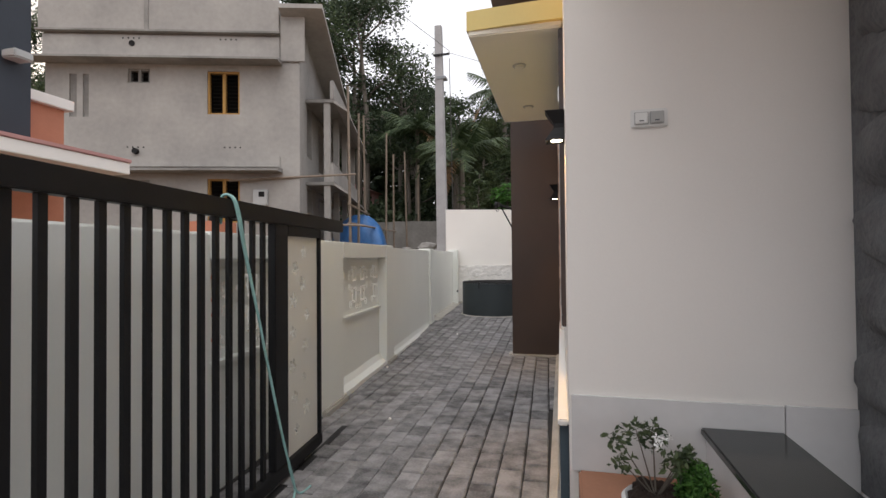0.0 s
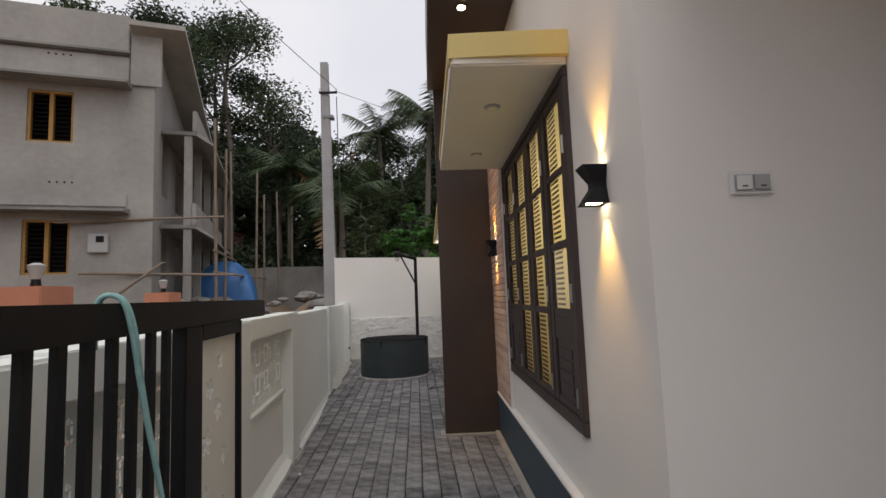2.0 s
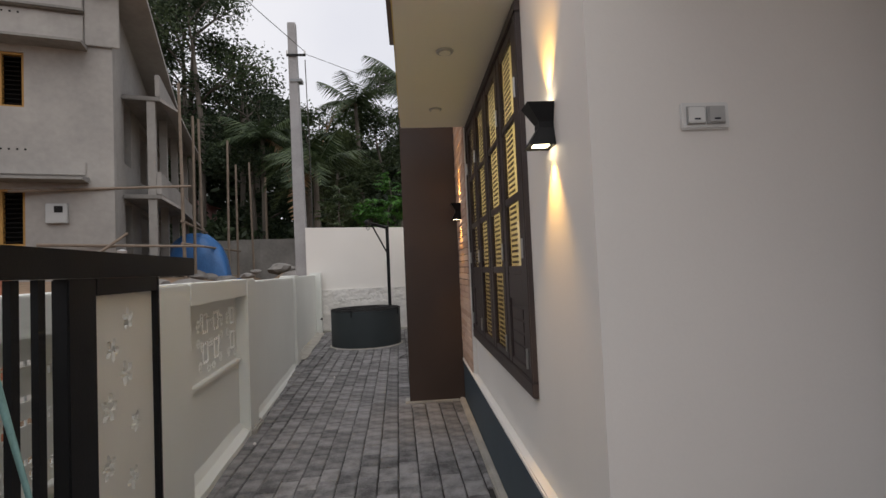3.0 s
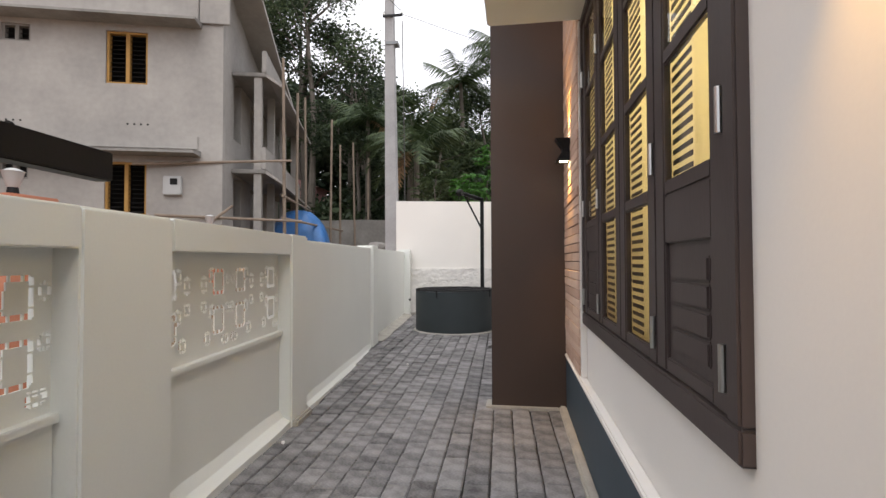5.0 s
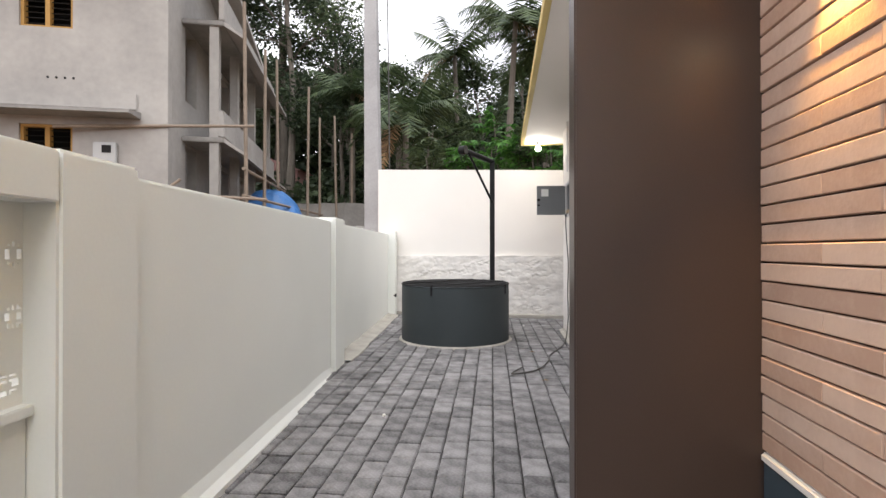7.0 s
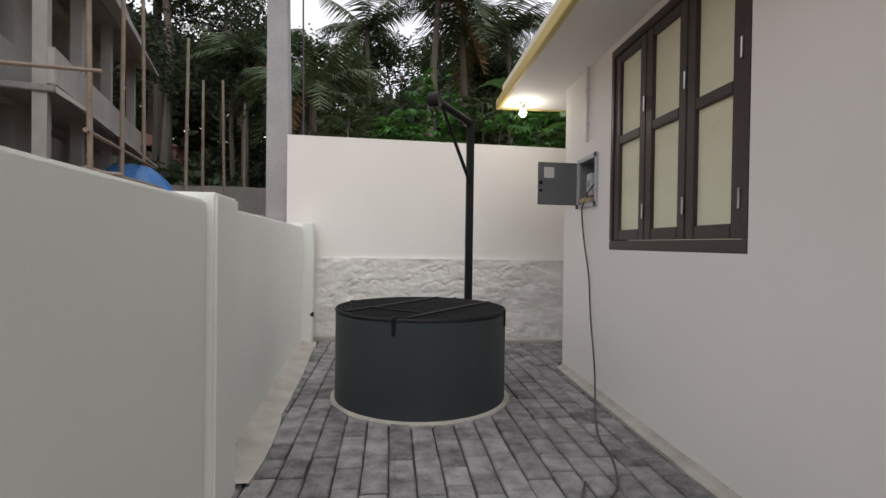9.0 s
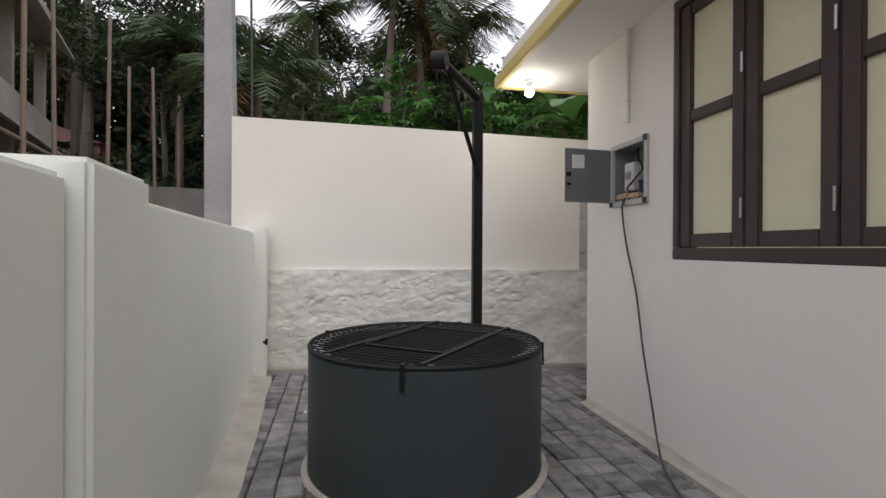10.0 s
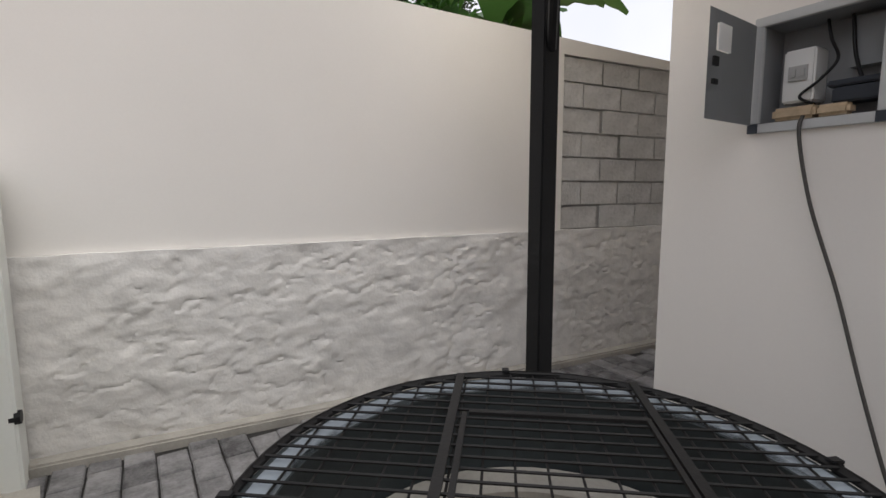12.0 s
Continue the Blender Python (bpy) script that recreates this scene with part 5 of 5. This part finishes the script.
def woods(name, label, n, xr, yr, hfun, size, leaves, seed):
    rg = random.Random(seed)
    vs, fs = [], []
    for _ in range(n):
        x, y = rg.uniform(*xr), rg.uniform(*yr)
        z = terrain(x, y) + hfun(x, y) * rg.random() ** 0.8
        d = Vector((rg.gauss(0, 1), rg.gauss(0, 1), rg.gauss(0, 0.6))).normalized()
        s = d.cross(Vector((rg.gauss(0, 1), rg.gauss(0, 1), rg.gauss(0, 1)))).normalized()
        L = size * rg.uniform(0.6, 1.4)
        c = Vector((x, y, z))
        k = len(vs)
        vs += [c, c + d * L * 0.5 + s * L * 0.26, c + d * L, c + d * L * 0.5 - s * L * 0.26]
        fs.append((k, k + 1, k + 2, k + 3))
    tagged(raw(name, vs, fs, leaves), label, "woods", kind="stuff")


woods("far_woods", "dense dark woods on the far slope", 60000, (-60, 28), (42, 50), lambda x, y: 10.5 + 3 * noise.noise((x * 0.15, 0, 0)) + (3.5 if x < -11 else 0), 0.85, LEAF_DARK, 5)
woods("undergrowth", "dark undergrowth beneath the trees", 36000, (-40, 20), (28.5, 37), lambda x, y: 3.6 + 2.4 * noise.noise((x * 0.3, y * 0.2, 1)), 0.42, LEAF_DARK, 6)
ph = thing("pink_house", "small pink house half hidden among trees", "house", Matrix.Translation((-16.6, 37.4, terrain(-16.6, 37.4))))
part("wall", boxes((-1.8, 1.8, -0.5, 1.5, -0.2, 4.6)), PINK, ph)
part("roof", ngon([(-2.1, -0.8, 4.6), (2.1, -0.8, 4.6), (0, -0.8, 5.4)], (0, 2.6, 0)), PINK, ph)


# tall green shrubs and banana plants just behind the back wall
def cassava(x, y, h, seed, leaves=LEAF_BRIGHT):
    rg = random.Random(seed)
    t = thing("cassava_shrub", "bright green shrub with fingered leaves", "shrub", Matrix.Translation((x, y, terrain(x, y) - 0.05)), "shrubs behind the wall")
    bm = bmesh.new()
    vs, fs = [], []
    for s in range(5):
        az = rg.uniform(0, 6.28)
        tip = Vector((0.35 * math.cos(az), 0.35 * math.sin(az), h * rg.uniform(0.75, 1.0)))
        tube(bm, (0, 0, 0), tip, 0.025, 0.012, 6)
        for q in range(22):
            a = rg.uniform(0, 6.28)
            c = tip + Vector((math.cos(a) * rg.uniform(0.1, 0.5), math.sin(a) * rg.uniform(0.1, 0.5), rg.uniform(-0.5, 0.15)))
            tilt = Vector((rg.gauss(0, 0.35), rg.gauss(0, 0.35), 1)).normalized()
            u = tilt.cross(Vector((math.cos(a), math.sin(a), 0.1))).normalized()
            w = u.cross(tilt)
            for f in range(6):
                b = a + (f - 2.5) * 0.62
                d = (u * math.sin(b) + w * math.cos(b))
                e = tilt.cross(d)
                L = rg.uniform(0.15, 0.22)
                k = len(vs)
                vs += [c, c + d * L * 0.55 + e * 0.03, c + d * L - tilt * 0.05, c + d * L * 0.55 - e * 0.03]
                fs.append((k, k + 1, k + 2, k + 3))
    part("stem", bm, BARK, t, smooth=True)
    raw("leaves", vs, fs, leaves, t)


for i, (x, y, h) in enumerate([(-2.3, 16.6, 2.2), (-1.3, 16.2, 2.7), (-0.7, 17.0, 3.0), (0.0, 16.4, 2.9), (0.5, 15.6, 2.5), (0.9, 16.8, 2.9), (-2.9, 17.6, 2.4), (1.4, 15.8, 2.2), (-0.3, 15.4, 2.3)]):
    cassava(x, y, h + 0.75, 400 + i, LEAF_BRIGHT if i % 3 else LEAF_MID)


def banana(x, y, h, seed):
    rg = random.Random(seed)
    t = thing("banana_plant", "banana plant with broad green arching leaves", "banana plant", Matrix.Translation((x, y, terrain(x, y) - 0.05)), "banana plants")
    part("stem", tubes(((0, 0, 0), (0, 0, h), 0.11, 0.07, 10)), LEAF_BANANA, t, smooth=True)
    for i in range(7):
        az, L = i * 2.4 + seed + rg.uniform(-0.3, 0.3), rg.uniform(1.2, 1.7)
        d, side = Vector((math.cos(az), math.sin(az), 0)), Vector((-math.sin(az), math.cos(az), 0))
        vs, fs = [], []
        up = rg.uniform(0.5, 1.1)
        for j in range(15):
            q = j / 14
            c = Vector((0, 0, h - 0.1)) + d * L * q * 0.8 + Vector((0, 0, L * (up * q - 0.75 * q * q)))
            w = 0.26 * math.sin(math.pi * (0.06 + 0.92 * q)) ** 0.5 if q > 0.12 else 0.02
            vs += [c - side * w + Vector((0, 0, 0.10 * w + rg.uniform(-0.02, 0.02))), c, c + side * w + Vector((0, 0, 0.10 * w + rg.uniform(-0.02, 0.02)))]
            if j:
                k = 3 * j
                fs += [(k - 3, k - 2, k + 1, k), (k - 2, k - 1, k + 2, k + 1)]
        o = raw("leaf", vs, fs, LEAF_BANANA, t, smooth=True)
    return t


banana(1.75, 15.6, 3.0, 3)
banana(2.6, 16.2, 3.3, 5)
banana(0.9, 17.0, 3.3, 8)

# fallen leaves and plaster crumbs on the paving
for x, y, c in ((-0.45, 10.55, 1), (-2.3, 12.7, 1), (-0.4, 9.4, 1), (-0.15, 9.0, 0), (-2.2, 12.35, 0), (-1.9, 5.9, 0), (-1.25, 4.2, 0), (-1.6, 8.4, 0), (-0.5, 12.5, 0)):
    if c:
        o = raw("dry_leaf", [(0, 0, 0.012), (0.03, 0.018, 0.022), (0.075, 0, 0.016), (0.03, -0.02, 0.02)], [(0, 1, 2), (0, 2, 3)], LEAF_DRY)
        tagged(o, "curled dry orange leaf on the paving", "leaf", "fallen leaves")
    else:
        sb = bmesh.new()
        bmesh.ops.create_icosphere(sb, subdivisions=1, radius=0.014)
        o = part("plaster_crumb", sb, WHITE)
        tagged(o, "small white plaster crumb on the paving", "debris", "plaster crumbs")
    o.matrix_basis = Matrix.Translation((x, y, 0.006)) @ Matrix.Rotation(x * 7, 4, "Z")

# ---- wall strips and blocks ----
def strip_mesh(L, h, d, seed):
    rg = random.Random(seed)
    bm = boxes((-d, 0, 0, L, 0, h))
    bmesh.ops.bevel(bm, geom=[e for e in bm.edges if all(v.co.x < -d * 0.5 for v in e.verts)], offset=0.003, segments=1, affect="EDGES")
    me = bpy.data.meshes.new("brick_strip")
    bm.to_mesh(me)
    bm.free()
    me.materials.append(CLAD)
    return me


SH = 0.062
strips = {L: strip_mesh(L, SH - 0.006, 0.016, 1) for L in (0.31, 0.518, 0.828)}
rg = random.Random(4)
row = 0
while 0.468 + row * SH < 4.5:
    pieces = (((0.31, 0.518)), ((0.518, 0.31)), ((0.828,)))[row % 3]
    y = 6.071
    for L in pieces:
        o = new("brick_strip", strips[L])
        o.parent = clad
        o.matrix_basis = Matrix.Translation((0.0695 - rg.uniform(0, 0.005), y, 0.470 + row * SH))
        y += L
    row += 1

bk = bmesh.new()
box(bk, 0, 0.390, -0.010, 0.0, 0, 0.190, bev=0.005)
bme = bpy.data.meshes.new("block")
bk.to_mesh(bme)
bk.free()
bme.materials.append(BLOCKS)
for r in range(7):
    for c in range(4):
        x = 0.612 + c * 0.4 - (0.2 if r % 2 and c else 0)
        o = new("block", bme)
        o.parent = block_wall
        wdt = 0.5 if (r % 2 and c == 0) else 1.0
        o.matrix_basis = Matrix.Translation((x, 13.3995 - 0.006 * ((r * 7 + c * 3) % 4), 1.045 + r * 0.186)) @ Matrix.Diagonal((wdt, 1, 0.95, 1))

# ---- paving ----
bed_x, bed_y = [-3.0 + 0.25 * i for i in range(12)] + [0.06], [-4.0 + 0.35 * i for i in range(52)]
bv = [(x, y, pave_fall(x, y) - 0.014) for y in bed_y for x in bed_x] + [(0.06, 12.3, -0.014), (4.0, 12.3, -0.014), (4.0, 13.85, -0.014), (0.06, 13.85, -0.014)]
bf = [(r * 13 + c, r * 13 + c + 1, (r + 1) * 13 + c + 1, (r + 1) * 13 + c) for r in range(51) for c in range(12)] + [(676, 677, 678, 679)]
bed = tagged(raw("pavement", bv, bf, JOINT), "dark sanded bed under grey paving blocks", "pavement", kind="structure")
PW, PL = 0.146, 0.215


def paver_verts(rg, L):
    j = lambda a: a + rg.uniform(-0.003, 0.003)
    w, l, b = PW / 2 - 0.0045, L / 2 - 0.004, 0.008
    top = [(j(-w + b), j(-l + b), 0), (j(w - b), j(-l + b), 0), (j(w - b), j(l - b), 0), (j(-w + b), j(l - b), 0)]
    mid = [(j(-w), j(-l), -0.008), (j(w), j(-l), -0.008), (j(w), j(l), -0.008), (j(-w), j(l), -0.008)]
    low = [(x, y, -0.02) for x, y, _ in mid]
    return top + mid + low


PFACES = [(0, 1, 2, 3)] + [(4 + i, 4 + (i + 1) % 4, (i + 1) % 4, i) for i in range(4)] + [(8 + i, 8 + (i + 1) % 4, 4 + (i + 1) % 4, 4 + i) for i in range(4)]
rg = random.Random(12)
paver_meshes = []
for i in range(8):
    me = bpy.data.meshes.new("paver")
    me.from_pydata(paver_verts(rg, PL), [], PFACES)
    me.materials.append(PAVER)
    paver_meshes.append(me)
rest_v, rest_f = [], []
count = 0
ROT = radians(1.4)
for c in range(-22, 34):
    off = rg.uniform(0, PL)
    for r in range(-20, 68):
        lx, ly = c * PW, r * PL + off
        x, y = lx * math.cos(ROT) - ly * math.sin(ROT), lx * math.sin(ROT) + ly * math.cos(ROT)
        wall_x = -2.18 - 0.082 * (y - 6.5)
        if x < wall_x - 0.02 or y > 13.33 - 0.085 * (x - 0.6) or y < -3.8 or (x > 0.03 and y < 12.32) or x > 2.2:
            continue
        if math.hypot(x - WX, y - WY) < 0.62 or (-0.53 < x and 6.93 < y < 7.02):
            continue
        z = 0.002 + pave_fall(x, y) + rg.uniform(-0.004, 0.004)
        m = Matrix.Translation((x, y, z)) @ Matrix.Rotation(ROT + rg.uniform(-0.006, 0.006), 4, "Z") @ Matrix.Rotation(rg.uniform(-0.008, 0.008), 4, "X")
        if 5.4 < y < 9.0 and count < 300:
            o = new("paver", paver_meshes[rg.randrange(8)])
            o.parent = bed
            o.matrix_basis = m
            count += 1
        else:
            k = len(rest_v)
            rest_v += [tuple(m @ Vector(p)) for p in paver_verts(rg, PL)]
            rest_f += [tuple(i + k for i in f) for f in PFACES]
tagged(raw("pavers", rest_v, rest_f, PAVER, bed), kind="stuff")
